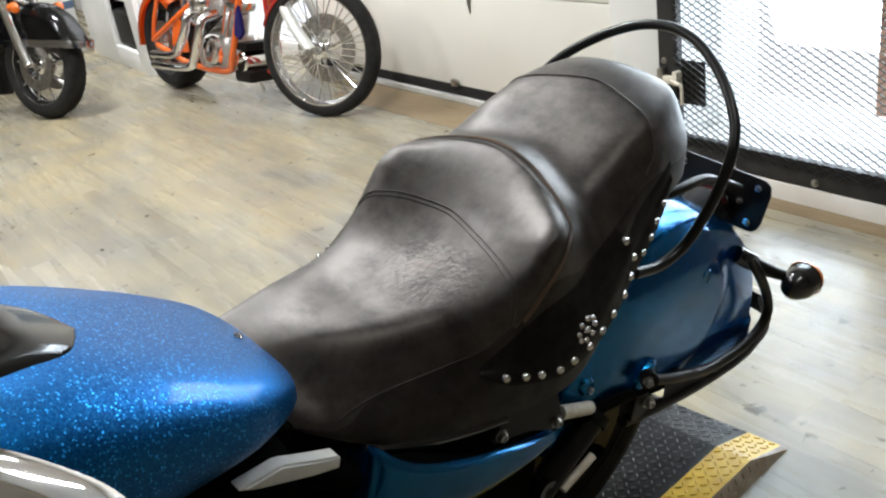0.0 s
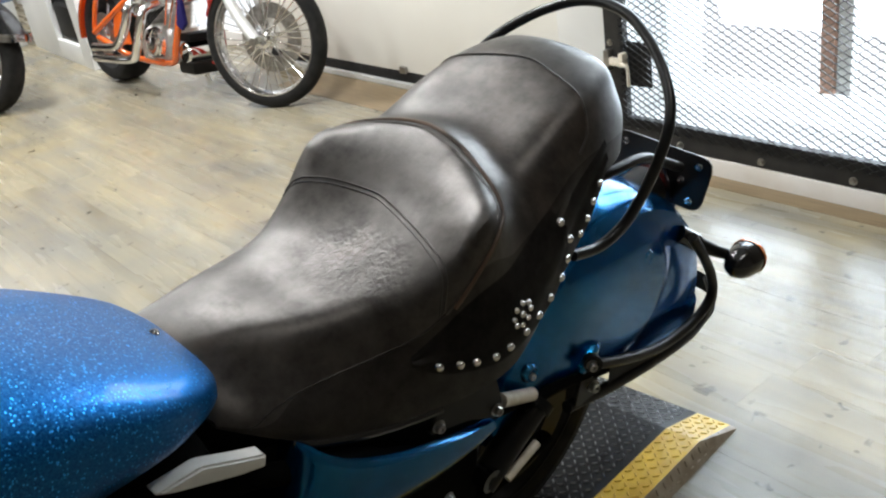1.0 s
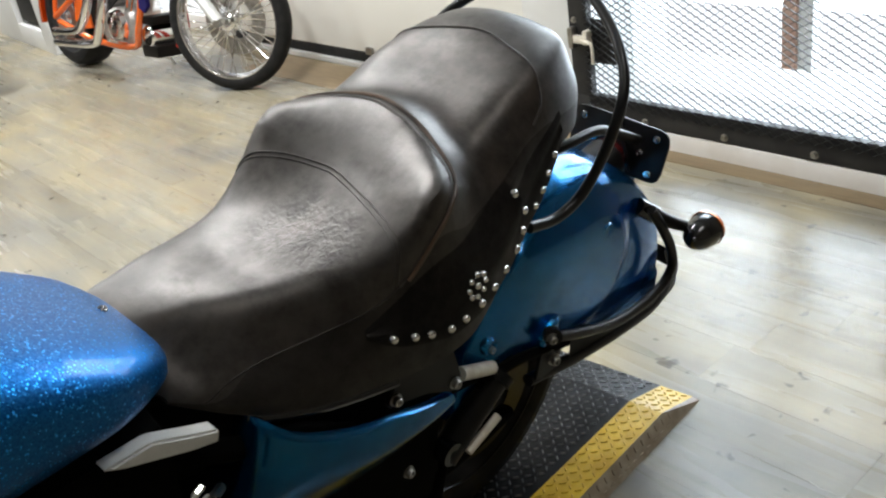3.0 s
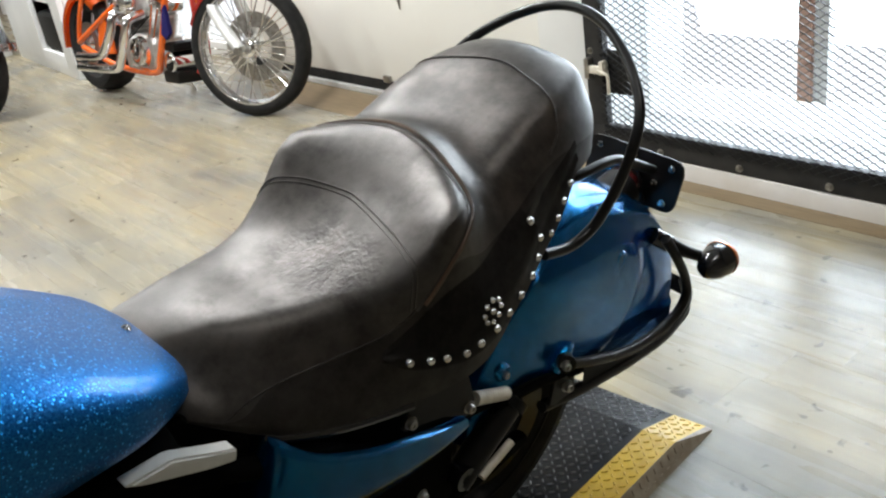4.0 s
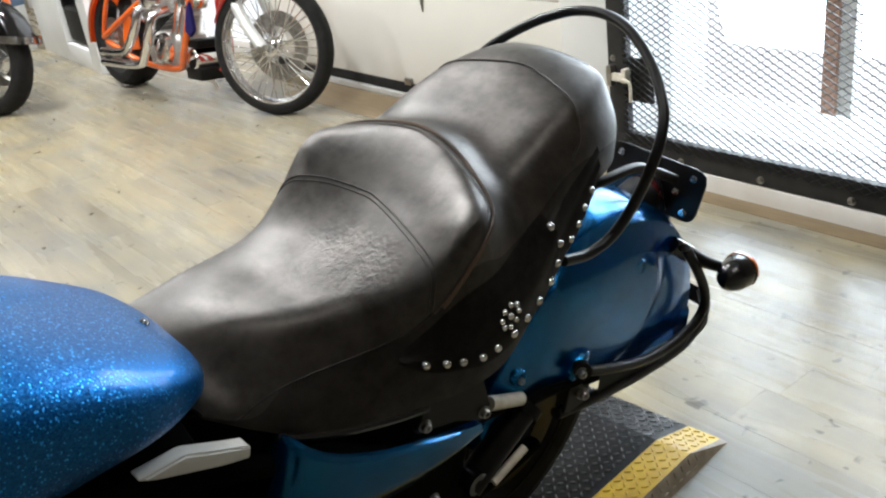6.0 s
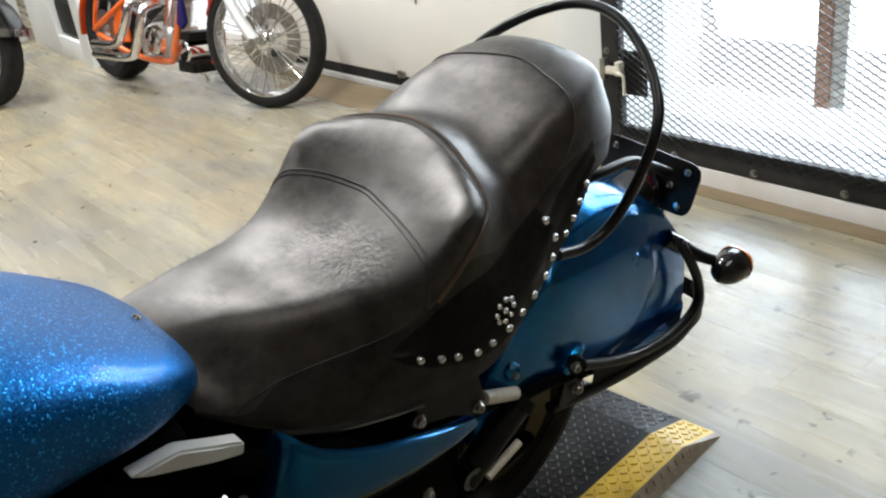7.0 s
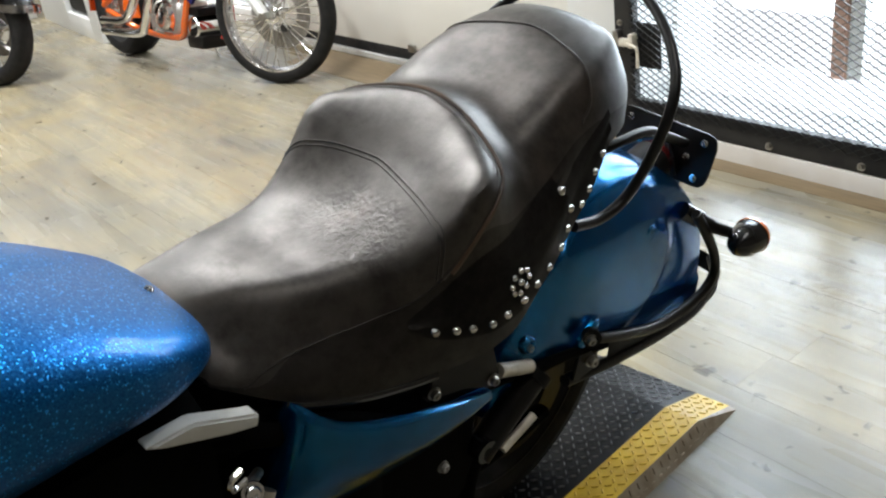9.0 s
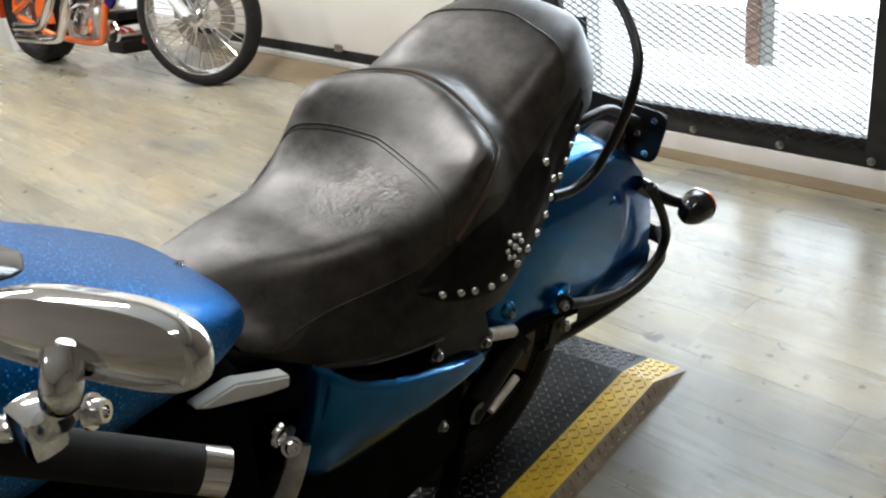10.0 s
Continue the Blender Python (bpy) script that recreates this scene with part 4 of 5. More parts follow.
build_wheel(bike, (0, 0.31, 0.268), 0.268, 0.115, 0.095, cast=9, finish=BLACK_SATIN)
fender = part("rear_fender", arc_fender((0, WY, WZ), 0.350, 0.122, 0.10, -12, 168, 110, hem=along([(0.10, 0.47), (0.25, 0.42), (0.42, 0.35), (0.60, 0.27), (0.68, 0.24), (0.74, 0.228), (0.85, 0.235), (0.90, 0.25)]), fine=40, lobe=strut_lobe), BLUE_DEEP, bike, "deep blue pearl rear fender")
for side in (1, -1):
    rows = []
    for i in range(25):
        y = 0.42 + 0.385 * i / 24
        low = along([(0.42, 0.345), (0.60, 0.268), (0.68, 0.243), (0.74, 0.232), (0.78, 0.245), (0.805, 0.275)])(y)
        rows.append([(side * (0.1205 - 0.03 * max(0, (y - 0.74) / 0.065) ** 2), y, 0.37 - 0.06 * max(0, (y - 0.60) / 0.2) + (low - 0.37 + 0.06 * max(0, (y - 0.60) / 0.2)) * k / 5) for k in range(6)])
    bm, _ = grid_mesh(rows)
    bmesh.ops.solidify(bm, geom=list(bm.faces), thickness=0.003)
    part("fender_valance", bm, BLUE_DEEP, fender)
for y, z in ((0.236, 0.474), (0.545, 0.535)):
    part("fender_boss", lathe([(0, 0.004), (0.009, 0.004), (0.012, 0.009), (0.016, 0.004), (0.018, -0.006), (0, -0.006)], 20, "X"), BLUE_DEEP, fender, m=pose(0.122, y, z))
bolt("fender_bolt", (0.127, 0.240, 0.466), (1, 0, 0), 0.006, fender, STEEL)
part("strut_cover", tube([(0.126, 0.352, 0.388), (0.137, 0.364, 0.420), (0.137, 0.386, 0.434), (0.128, 0.408, 0.428)], lambda s: 0.013 - 0.003 * s, 10), BLUE_DEEP, fender, "bright blue strut end cover")

# grab hoop behind the passenger seat
hoop_half = [(0.160, 0.275, 0.688), (0.164, 0.33, 0.677), (0.170, 0.375, 0.690), (0.180, 0.400, 0.728), (0.190, 0.420, 0.785), (0.188, 0.442, 0.828), (0.176, 0.463, 0.856), (0.157, 0.480, 0.878), (0.130, 0.499, 0.900), (0.095, 0.516, 0.922), (0.050, 0.532, 0.941)]
hoop_path = hoop_half + [(0.0, 0.538, 0.948)] + [(-x, y, z) for x, y, z in reversed(hoop_half)]
hoop = part("grab_hoop", tube(hoop_path, 0.0082, 14, 6), HOOP_BLACK, bike, "satin black steel passenger hoop, scuffed")
for side in (1, -1):
    part("carrier_arm", tube([(side * 0.07, 0.38, 0.715), (side * 0.10, 0.444, 0.730), (side * 0.10, 0.525, 0.722), (side * 0.085, 0.61, 0.68), (side * 0.07, 0.715, 0.62)], 0.0105, 12, flat=0.8), BLACK_SATIN, bike, "black arm to the plate carrier")

# number-plate carrier with tail lamp
carrier = part("plate_carrier", slab([(-0.10, -0.028), (-0.096, -0.042), (-0.085, -0.049), (-0.075, -0.05), (0.075, -0.05), (0.088, -0.048), (0.096, -0.041), (0.10, -0.028), (0.103, 0.028), (0.099, 0.043), (0.090, 0.050), (0.078, 0.052), (-0.078, 0.052), (-0.090, 0.050), (-0.099, 0.043), (-0.103, 0.028)], 0.005, bevel=0.0012), HOOP_BLACK, bike, "black plate carrier with rounded corners, no plate", m=pose(0.022, 0.728, 0.590, -12))
for x, z in ((0.078, 0.034), (0.05, 0.0), (0.075, -0.034), (-0.078, 0.034), (-0.05, 0.0)):
    bolt("bolt", (x, -0.004, z), (0, -1, 0), 0.0055, carrier, CHROME)
part("carrier_rib", between((0.0, -0.004, 0.045), (0.04, -0.004, -0.04), 0.004, 8), BLACK_GLOSS, carrier)
lampbody = part("tail_lamp", lathe([(0, -0.10), (0.024, -0.10), (0.036, -0.07), (0.041, 0.0), (0.041, 0.05), (0, 0.05)], 24, "Y"), BLACK_SATIN, bike, "black round tail lamp housing", m=pose(0.03, 0.632, 0.572, 10))
part("lens", lathe([(0.041, 0.05), (0.035, 0.065), (0.02, 0.072), (0, 0.074)], 24, "Y"), RED_LENS, lampbody, "red tail lens")
part("plate_light", box((0.05, 0.02, 0.018), (0.045, 0.735, 0.528), 0.005), CHROME, bike, "small clear plate lamp")
part("wiring", tube([(0.05, 0.70, 0.53), (0.085, 0.735, 0.50), (0.09, 0.74, 0.46), (0.07, 0.72, 0.43), (0.06, 0.69, 0.44)], 0.003, 8), BLACK_PLASTIC, bike, "thin black loom")


def turn_signal(side):
    body = part("turn_signal", lathe([(0, -0.045), (0.010, -0.043), (0.022, -0.033), (0.030, -0.016), (0.033, 0.002), (0.033, 0.018), (0, 0.018)], 24, "Y"), BLACK_GLOSS, bike, "gloss black bullet turn signal", m=pose(side * 0.205, 0.757, 0.460))
    part("lens", lathe([(0.0345, 0.014), (0.0345, 0.020), (0.030, 0.028), (0.018, 0.034), (0, 0.036)], 24, "Y"), AMBER, body, "amber lens")
    part("stem", tube([(-side * 0.02, 0, 0), (-side * 0.05, -0.03, 0.015), (-side * 0.085, -0.075, 0.05)], lambda s: 0.010 + 0.004 * s, 12), BLACK_SATIN, body)
    part("collar", between((-side * 0.072, -0.058, 0.036), (-side * 0.092, -0.086, 0.058), 0.0165, 14), BLACK_GLOSS, body)
    return body


turn_signal(1)
turn_signal(-1)
for side in (1, -1):
    rail = part("bag_rail", tube([(side * x, y, z) for x, y, z in ((0.150, 0.362, 0.426), (0.155, 0.45, 0.384), (0.155, 0.565, 0.337), (0.155, 0.659, 0.322), (0.155, 0.735, 0.330), (0.154, 0.762, 0.362), (0.152, 0.745, 0.412), (0.147, 0.702, 0.478), (0.140, 0.672, 0.522))], 0.0095, 12, 5), BLACK_SATIN, bike, "black tubular saddlebag rail")
    part("lower_rail", tube([(side * x, y, z) for x, y, z in ((0.135, 0.33, 0.345), (0.145, 0.45, 0.322), (0.145, 0.60, 0.290), (0.140, 0.74, 0.272), (0.12, 0.84, 0.288), (0.09, 0.875, 0.305))], 0.011, 12, 5), BLACK_SATIN, bike, "black lower rail round the fender")
    part("rail_foot", between((side * 0.13, 0.385, 0.42), (side * 0.158, 0.362, 0.43), 0.016, 12), BLACK_SATIN, rail)
    bolt("bolt", (side * 0.158, 0.36, 0.428), (side, -0.6, 0), 0.0075, rail, STEEL)
rows = []
for i in range(33):
    a = math.pi * i / 32
    x, y = 0.136 * math.copysign(abs(math.cos(a)) ** 0.4, math.cos(a)), 0.735 + 0.135 * math.sin(a) ** 0.4
    low = 0.250 + 0.14 * (y - 0.735)
    rows.append([(x, y, 0.300 + 0.10 * (y - 0.735)), (x * 1.01, y + 0.003, (0.30 + low) / 2), (x * 1.02, y + 0.005, low)])
bm, _ = grid_mesh(rows)
bmesh.ops.solidify(bm, geom=list(bm.faces), thickness=0.004)
part("mud_flap", bm, BLACK_PLASTIC, bike, "black rubber mud flap below the rail")
rows = []
for i in range(21):
    y = 0.43 + 0.40 * i / 20
    hi = along([(0.43, 0.385), (0.53, 0.350), (0.62, 0.327), (0.70, 0.322), (0.83, 0.325)])(y)
    lo = along([(0.43, 0.325), (0.60, 0.290), (0.74, 0.272), (0.83, 0.286)])(y)
    rows.append([(0.148 - 0.02 * max(0, y - 0.72) / 0.11, y, lo + (hi - lo) * k / 3) for k in range(4)])
bm, _ = grid_mesh(rows)
bmesh.ops.solidify(bm, geom=list(bm.faces), thickness=0.004)
# added plate, keeps bright floor from showing between the rails
part("rail_gap_fill", bm, BLACK_SATIN, bike, "added black plate filling the gap between the two rails")
part("strut", tube([(0.135, 0.20, 0.43), (0.138, 0.30, 0.415), (0.135, 0.40, 0.375), (0.132, 0.52, 0.335)], 0.014, 10, flat=0.7), SHADE_BLACK, bike, "black frame strut")
part("strut_bolt_plate", slab([(0, 0), (0.035, -0.01), (0.06, -0.05), (0.03, -0.075), (-0.01, -0.05)], 0.006, bevel=0.0015), BLACK_SATIN, bike, m=pose(0.148, 0.345, 0.40, 0, 0, 90))
bolt("bolt", (0.156, 0.375, 0.372), (1, -0.3, 0), 0.0085, bike, STEEL, "rusty steel bolt")

# bracket, sleeve and shock on the left side
bracket = part("seat_bracket", slab([(0.008, 0.650), (0.098, 0.635), (0.106, 0.575), (0.122, 0.520), (0.117, 0.504), (0.104, 0.501), (0.055, 0.532), (0.0, 0.552), (-0.018, 0.556), (-0.024, 0.568), (-0.014, 0.582)], 0.006, bevel=0.0015), BROWN_STEEL, bike, "dark brown steel bracket plate", m=pose(0.168, 0, 0, 0, 0, 90))
for y, z in ((-0.010, 0.568), (0.106, 0.517)):
    bolt("bolt", (y, -0.004, z), (-0.2, -1, 0), 0.0072, bracket, STEEL)
part("sleeve", between((0.145, 0.145, 0.492), (0.14, 0.225, 0.448), 0.0110, 14), CREAM_METAL, bike, "cream metal sleeve")
shock = part("shock_absorber", between((0.135, 0.245, 0.418), (0.135, 0.115, 0.335), 0.024, 18), BLACK_SATIN, bike, "black shock absorber shroud")
part("shock_cap", between((0.135, 0.25, 0.421), (0.135, 0.236, 0.412), 0.029, 18), BLACK_PLASTIC, shock)
part("chrome_rod", between((0.158, 0.222, 0.359), (0.158, 0.150, 0.335), 0.0070, 10), CREAM_METAL, shock, "bare pale rod")
part("shock_eye", lathe([(0.008, -0.014), (0.02, -0.014), (0.02, 0.014), (0.008, 0.014), (0.008, -0.014)], 18, "X"), BLACK_GLOSS, shock, m=pose(0.142, 0.118, 0.352))
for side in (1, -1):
    part("swing_arm", tube([(side * 0.11, -0.02, 0.30), (side * 0.115, 0.15, 0.28), (side * 0.105, 0.31, 0.268)], 0.022, 12, flat=0.7), SHADE_BLACK, bike, "black swing arm")


def side_cover(side):
    """A blue side cover: bowed panel with a dipped top edge, its front wrapped inwards."""
    knots = (0, 0.12, 0.25, 0.36, 0.46, 0.60, 0.74, 0.88, 1.0)

    def run(*values):
        return along(list(zip(knots, values)))

    out = run(0.095, 0.130, 0.160, 0.175, 0.181, 0.185, 0.184, 0.177, 0.167)
    y_top, z_top = run(-0.195, -0.206, -0.197, -0.182, -0.150, -0.085, -0.014, 0.050, 0.103), run(0.662, 0.664, 0.663, 0.648, 0.622, 0.586, 0.556, 0.526, 0.500)
    y_low, z_low = run(-0.235, -0.250, -0.240, -0.205, -0.160, -0.085, -0.012, 0.050, 0.108), run(0.540, 0.510, 0.495, 0.486, 0.480, 0.472, 0.464, 0.459, 0.462)
    rows = []
    for i in range(61):
        u = i / 60
        row = []
        for k in range(25):
            q = k / 24
            tuck = 0.010 * (1 - min(q / 0.10, 1)) ** 2 + 0.024 * max(0, (q - 0.45) / 0.55) ** 2 - 0.004 * math.sin(math.pi * min(q * 1.4, 1))
            drop = 0.003 * (1 - min(q / 0.10, 1)) ** 2
            row.append((side * (out(u) - tuck), y_top(u) + (y_low(u) - y_top(u)) * q, z_top(u) + (z_low(u) - z_top(u)) * q - drop))
        rows.append(row)
    bm, _ = grid_mesh(rows)
    bmesh.ops.solidify(bm, geom=list(bm.faces), thickness=0.004)
    return part("side_cover", bm, BLUE_DEEP, bike, "deep blue pearl side cover")


for side in (1, -1):
    side_cover(side)
bolt("cover_bolt", (0.170, 0.01, 0.415), (1, 0, 0), 0.007, bike, STEEL)

# frame, engine and air box in the dark under tank and seat, that shade put into their colour
part("frame_backbone", tube([(0, -0.95, 0.80), (0, -0.5, 0.74), (0, -0.2, 0.66), (0, 0.15, 0.55), (0, 0.3, 0.45)], 0.035, 12), SHADE_BLACK, bike, "black frame tube")
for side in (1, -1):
    part("frame_tube", tube([(side * 0.12, 0.2, 0.44), (side * 0.12, 0.0, 0.5), (side * 0.13, -0.18, 0.60), (side * 0.08, -0.35, 0.66)], 0.016, 12), SHADE_BLACK, bike, "black frame tube")
    part("lower_tube", tube([(side * 0.13, -0.95, 0.30), (side * 0.14, -0.6, 0.15), (side * 0.14, 0.0, 0.15), (side * 0.12, 0.12, 0.30)], 0.018, 12), SHADE_BLACK, bike, "black frame tube")
part("battery_box", box((0.27, 0.34, 0.34), (0, -0.05, 0.42), 0.03), SHADE_BLACK, bike, "black battery box")
part("crankcase", box((0.31, 0.70, 0.42), (0, -0.42, 0.30), 0.05), SHADE_BLACK, bike, "black engine crankcase")
# added block that hides the floor and fills the dark below the tank
part("engine_filler", box((0.27, 0.62, 0.36), (0, -0.60, 0.545), 0.04), SHADE_BLACK, bike, "added black block filling the dark round the cylinders")
for y, tilt in ((-0.28, -22), (-0.60, 22)):
    cyl = part("cylinder", lathe([(0, 0.0)] + [(0.075 if k % 2 else 0.095, 0.012 * k) for k in range(1, 16)] + [(0.085, 0.20), (0, 0.20)], 28), SHADE_BLACK, bike, "black finned cylinder", m=pose(0, y - 0.05, 0.40, tilt))
    part("rocker_cover", box((0.17, 0.14, 0.05), (0, 0, 0.225), 0.015), BLACK_SATIN, cyl)
part("rocker_plate", slab([(-0.385, 0.716), (-0.33, 0.714), (-0.285, 0.690), (-0.255, 0.675), (-0.258, 0.658), (-0.290, 0.669), (-0.365, 0.703)], 0.022, bevel=0.003), PALE_ALLOY, bike, "pale aluminium cover under the tank", m=pose(0.146, 0.006, 0.008, 0, 0, 90))
part("primary_cover", lathe([(0, 0.03), (0.11, 0.03), (0.13, 0.015), (0.135, -0.02), (0, -0.02)], 32, "X"), SHADE_BLACK, bike, "black primary cover", m=pose(0.16, -0.30, 0.28))
shift = part("shift_lever", tube([(0.19, -0.283, 0.628), (0.195, -0.300, 0.600), (0.20, -0.325, 0.575), (0.20, -0.36, 0.55)], 0.013, 12, flat=0.5), STEEL, bike, "grey steel lever arm")
part("clip", tube([(0.185, -0.300, 0.652), (0.190, -0.318, 0.655), (0.194, -0.322, 0.672), (0.190, -0.306, 0.676)], 0.004, 8), CHROME, shift, "bent chrome clip")
bolt("bolt", (0.196, -0.300, 0.640), (1, -0.4, 0.5), 0.009, shift, CHROME)
part("rod", between((0.185, -0.30, 0.64), (0.16, -0.27, 0.62), 0.006, 10), STEEL, shift)
part("side_stand", tube([(0.14, -0.62, 0.16), (0.22, -0.57, 0.09), (0.31, -0.49, -0.055)], 0.012, 10), BLACK_SATIN, bike, "black side stand, down")
part("stand_foot", box((0.05, 0.06, 0.008), (0.315, -0.485, -0.060), 0.003), BLACK_SATIN, bike)

# front end
build_wheel(bike, (0, -1.12, WZ), 0.318, 0.13, 0.10, cast=9)
part("front_fender", arc_fender((0, -1.12, WZ), 0.352, 0.10, 0.12, -10, 175), BLUE_DEEP, bike, "deep blue pearl front fender")
for side in (1, -1):
    part("fork_leg", tube([(side * 0.10, -1.12, 0.315), (side * 0.10, -1.0, 0.66), (side * 0.10, -0.93, 0.87)], 0.027, 14), CHROME, bike, "chrome fork leg")
part("fork_yoke", box((0.26, 0.08, 0.04), (0, -0.925, 0.885), 0.012), CHROME, bike)
part("headlamp", lathe([(0, 0.10), (0.04, 0.095), (0.08, 0.05), (0.092, -0.02), (0.092, -0.05), (0.075, -0.065), (0, -0.07)], 28, "Y"), CHROME, bike, "chrome headlamp shell", m=pose(0, -1.04, 0.82))
bar_half = [(0.0, -0.90, 0.93), (0.06, -0.90, 0.945), (0.14, -0.85, 1.005), (0.226, -0.714, 1.018), (0.272, -0.650, 0.984), (0.335, -0.562, 0.935)]
bars = part("handlebar", tube([(-x, y, z) for x, y, z in reversed(bar_half[1:])] + bar_half, 0.0125, 12, 6), CHROME, bike, "chrome pullback handlebar")
for side in (1, -1):
    grip = part("grip", between((side * 0.240, -0.695, 1.009), (side * 0.364, -0.522, 0.912), 0.0175, 18), RUBBER, bars, "black rubber grip")
    part("grip_end", between((side * 0.364, -0.522, 0.912), (side * 0.374, -0.508, 0.904), 0.0180, 18), CHROME, grip, "chrome grip end")
    part("switch_box", box((0.045, 0.06, 0.045), (side * 0.222, -0.735, 1.015), 0.012), CHROME, bars, "chrome switch housing")
    # mirror: chrome shell seen from its back
    prof = [(0.0, 0.007), (0.3, 0.0065), (0.6, 0.0055), (0.84, 0.004), (0.86, 0.006), (0.90, 0.0085), (0.95, 0.0085), (0.985, 0.005), (1.0, 0.0), (0.99, -0.006), (0.95, -0.010)]
    rows = []
    for f, h in prof:
        row = []
        for k in range(48):
            a = 2 * math.pi * k / 48
            x = 0.060 * math.copysign(abs(math.cos(a)) ** 0.75, math.cos(a))
            z = (0.0255 + 0.004 * math.cos(a)) * math.copysign(abs(math.sin(a)) ** 0.75, math.sin(a)) * (1 if math.sin(a) > 0 else 0.45)
            row.append((x * f, -h, z * f))
        rows.append(row)
    bm, _ = grid_mesh(rows[1:], close_u=True)
    cap = bm.verts.new((0, -0.007, 0))
    bm.verts.ensure_lookup_table()
    for k in range(48):
        bm.faces.new((cap, bm.verts[(k + 1) % 48], bm.verts[k]))
    mirror = part("mirror", bm, CHROME, bars, "chrome shell of a handlebar mirror", m=pose(side * 0.452, -0.620, 1.136, -14, 0, side * 24))
    part("mirror_stem", tube([(side * 0.285, -0.630, 0.985), (side * 0.33, -0.608, 0.995), (side * 0.375, -0.608, 1.035), (side * 0.43, -0.628, 1.096), (side * 0.456, -0.637, 1.124), (side * 0.447, -0.628, 1.136)], 0.0095, 14), CHROME, bars, "chrome mirror stem")
    part("stem_clamp", box((0.030, 0.026, 0.034), (side * 0.335, -0.606, 1.000), 0.008), CHROME, bars, "chrome mirror clamp")
    bolt("bolt", (side * 0.382, -0.590, 1.030), (side, 0.6, 0.2), 0.008, bars, CHROME)
    part("lever", tube([(side * 0.22, -0.76, 0.985), (side * 0.27, -0.72, 0.94), (side * 0.33, -0.66, 0.89)], 0.006, 10, flat=0.6), CHROME, bars, "chrome lever")

# ---- orange chopper: origin under its front axle, y to its rear ----
def chopper():
    c = thing("motorcycle", pose(-2.886, 1.93, 0, 0, 8, 90), "orange chopper motorcycle with chrome engine and spoked front wheel", "motorcycle")
    build_wheel(c, (0, 0, 0.345), 0.345, 0.085, 0.075, spokes=40, turn=22, lip=0.016)
    build_wheel(c, (0, 1.60, 0.295), 0.295, 0.19, 0.11, cast=5)
    part("front_fender", arc_fender((0, 0, 0.345), 0.362, 0.046, 0.035, 20, 108, thick=0.003), RED, c, "thin red front fender", m=pose(0, 0, 0, 0, 0, 22))
    for s in (-1, 1):
        leg = part("fork_leg", tube([(s * 0.085, 0.035 * s, 0.345), (s * 0.085, 0.12, 0.48), (s * 0.085, 0.22, 0.62), (s * 0.085, 0.30, 0.73)], 0.030, 14, 6), PALE_ALLOY, c, "pale satin fork slider")
        part("fork_tube", tube([(s * 0.085, 0.29, 0.72), (s * 0.085, 0.42, 0.90), (s * 0.085, 0.50, 1.02)], 0.022, 12), CHROME, leg, "chrome fork tube")
        part("slider_collar", between((s * 0.085, 0.285, 0.71), (s * 0.085, 0.305, 0.738), 0.034, 14), CHROME, leg)
        part("downtube", tube([(s * 0.02, 0.50, 0.98), (s * 0.022, 0.46, 0.60), (s * 0.024, 0.44, 0.34), (s * 0.025, 0.45, 0.24), (s * 0.026, 0.475, 0.19)], 0.015, 12), RED, c, "red frame downtube")
        part("front_tube", tube([(s * 0.06, 0.60, 0.80), (s * 0.11, 0.61, 0.50), (s * 0.13, 0.68, 0.28), (s * 0.12, 0.78, 0.18), (s * 0.11, 1.25, 0.19), (s * 0.13, 1.60, 0.28)], 0.019, 12), ORANGE, c, "orange frame tube")
        part("rear_stay", tube([(s * 0.05, 0.80, 0.72), (s * 0.09, 1.03, 0.60), (s * 0.13, 1.34, 0.44), (s * 0.14, 1.62, 0.31)], 0.019, 12), ORANGE, c, "orange rear stay")
        part("side_plate", slab([(1.20, 0.26), (1.34, 0.25), (1.40, 0.30), (1.37, 0.40), (1.30, 0.47), (1.22, 0.40)], 0.012, bevel=0.003), ORANGE, c, "orange side plate", m=pose(s * 0.12, 0, 0, 0, 0, 90))
        part("fender_strut", tube([(s * 0.13, 1.50, 0.60), (s * 0.14, 1.57, 0.45), (s * 0.14, 1.62, 0.33)], 0.014, 10), ORANGE, c, "orange fender strut")
        part("handlebar_riser", tube([(s * 0.06, 0.52, 1.0), (s * 0.10, 0.60, 1.12), (s * 0.30, 0.70, 1.15)], 0.013, 10), CHROME, c, "chrome handlebar")
    for k, (y0, z0, low) in enumerate(((0.86, 0.50, 0.195), (1.02, 0.52, 0.255))):
        part("exhaust_pipe", tube([(-0.10, y0, z0), (-0.19, y0 + 0.01, z0 - 0.03), (-0.215, y0 + 0.03, z0 - 0.12), (-0.22, y0 + 0.10, low + 0.06), (-0.22, y0 + 0.20, low), (-0.225, 1.48, low - 0.015)], 0.026, 14, 6), CHROME, c, "chrome exhaust pipe")
    part("rear_fender", arc_fender((0, 1.60, 0.295), 0.335, 0.118, 0.075, -8, 128), ORANGE, c, "orange rear fender")
    rows = []
    for i in range(21):
        y = 0.58 + 0.46 * i / 20
        w = 0.125 * math.sin(math.pi * (0.12 + 0.82 * i / 20)) ** 0.6
        rows.append([(w * math.cos(2 * math.pi * k / 24), y, 0.83 - 0.10 * (i / 20) + 0.10 * math.sin(2 * math.pi * k / 24)) for k in range(24)])
    bm, vs = grid_mesh(rows, close_u=True)
    bm.faces.new(vs[0]); bm.faces.new(vs[-1])
    part("fuel_tank", bm, ORANGE, c, "orange teardrop fuel tank")
    rows = []
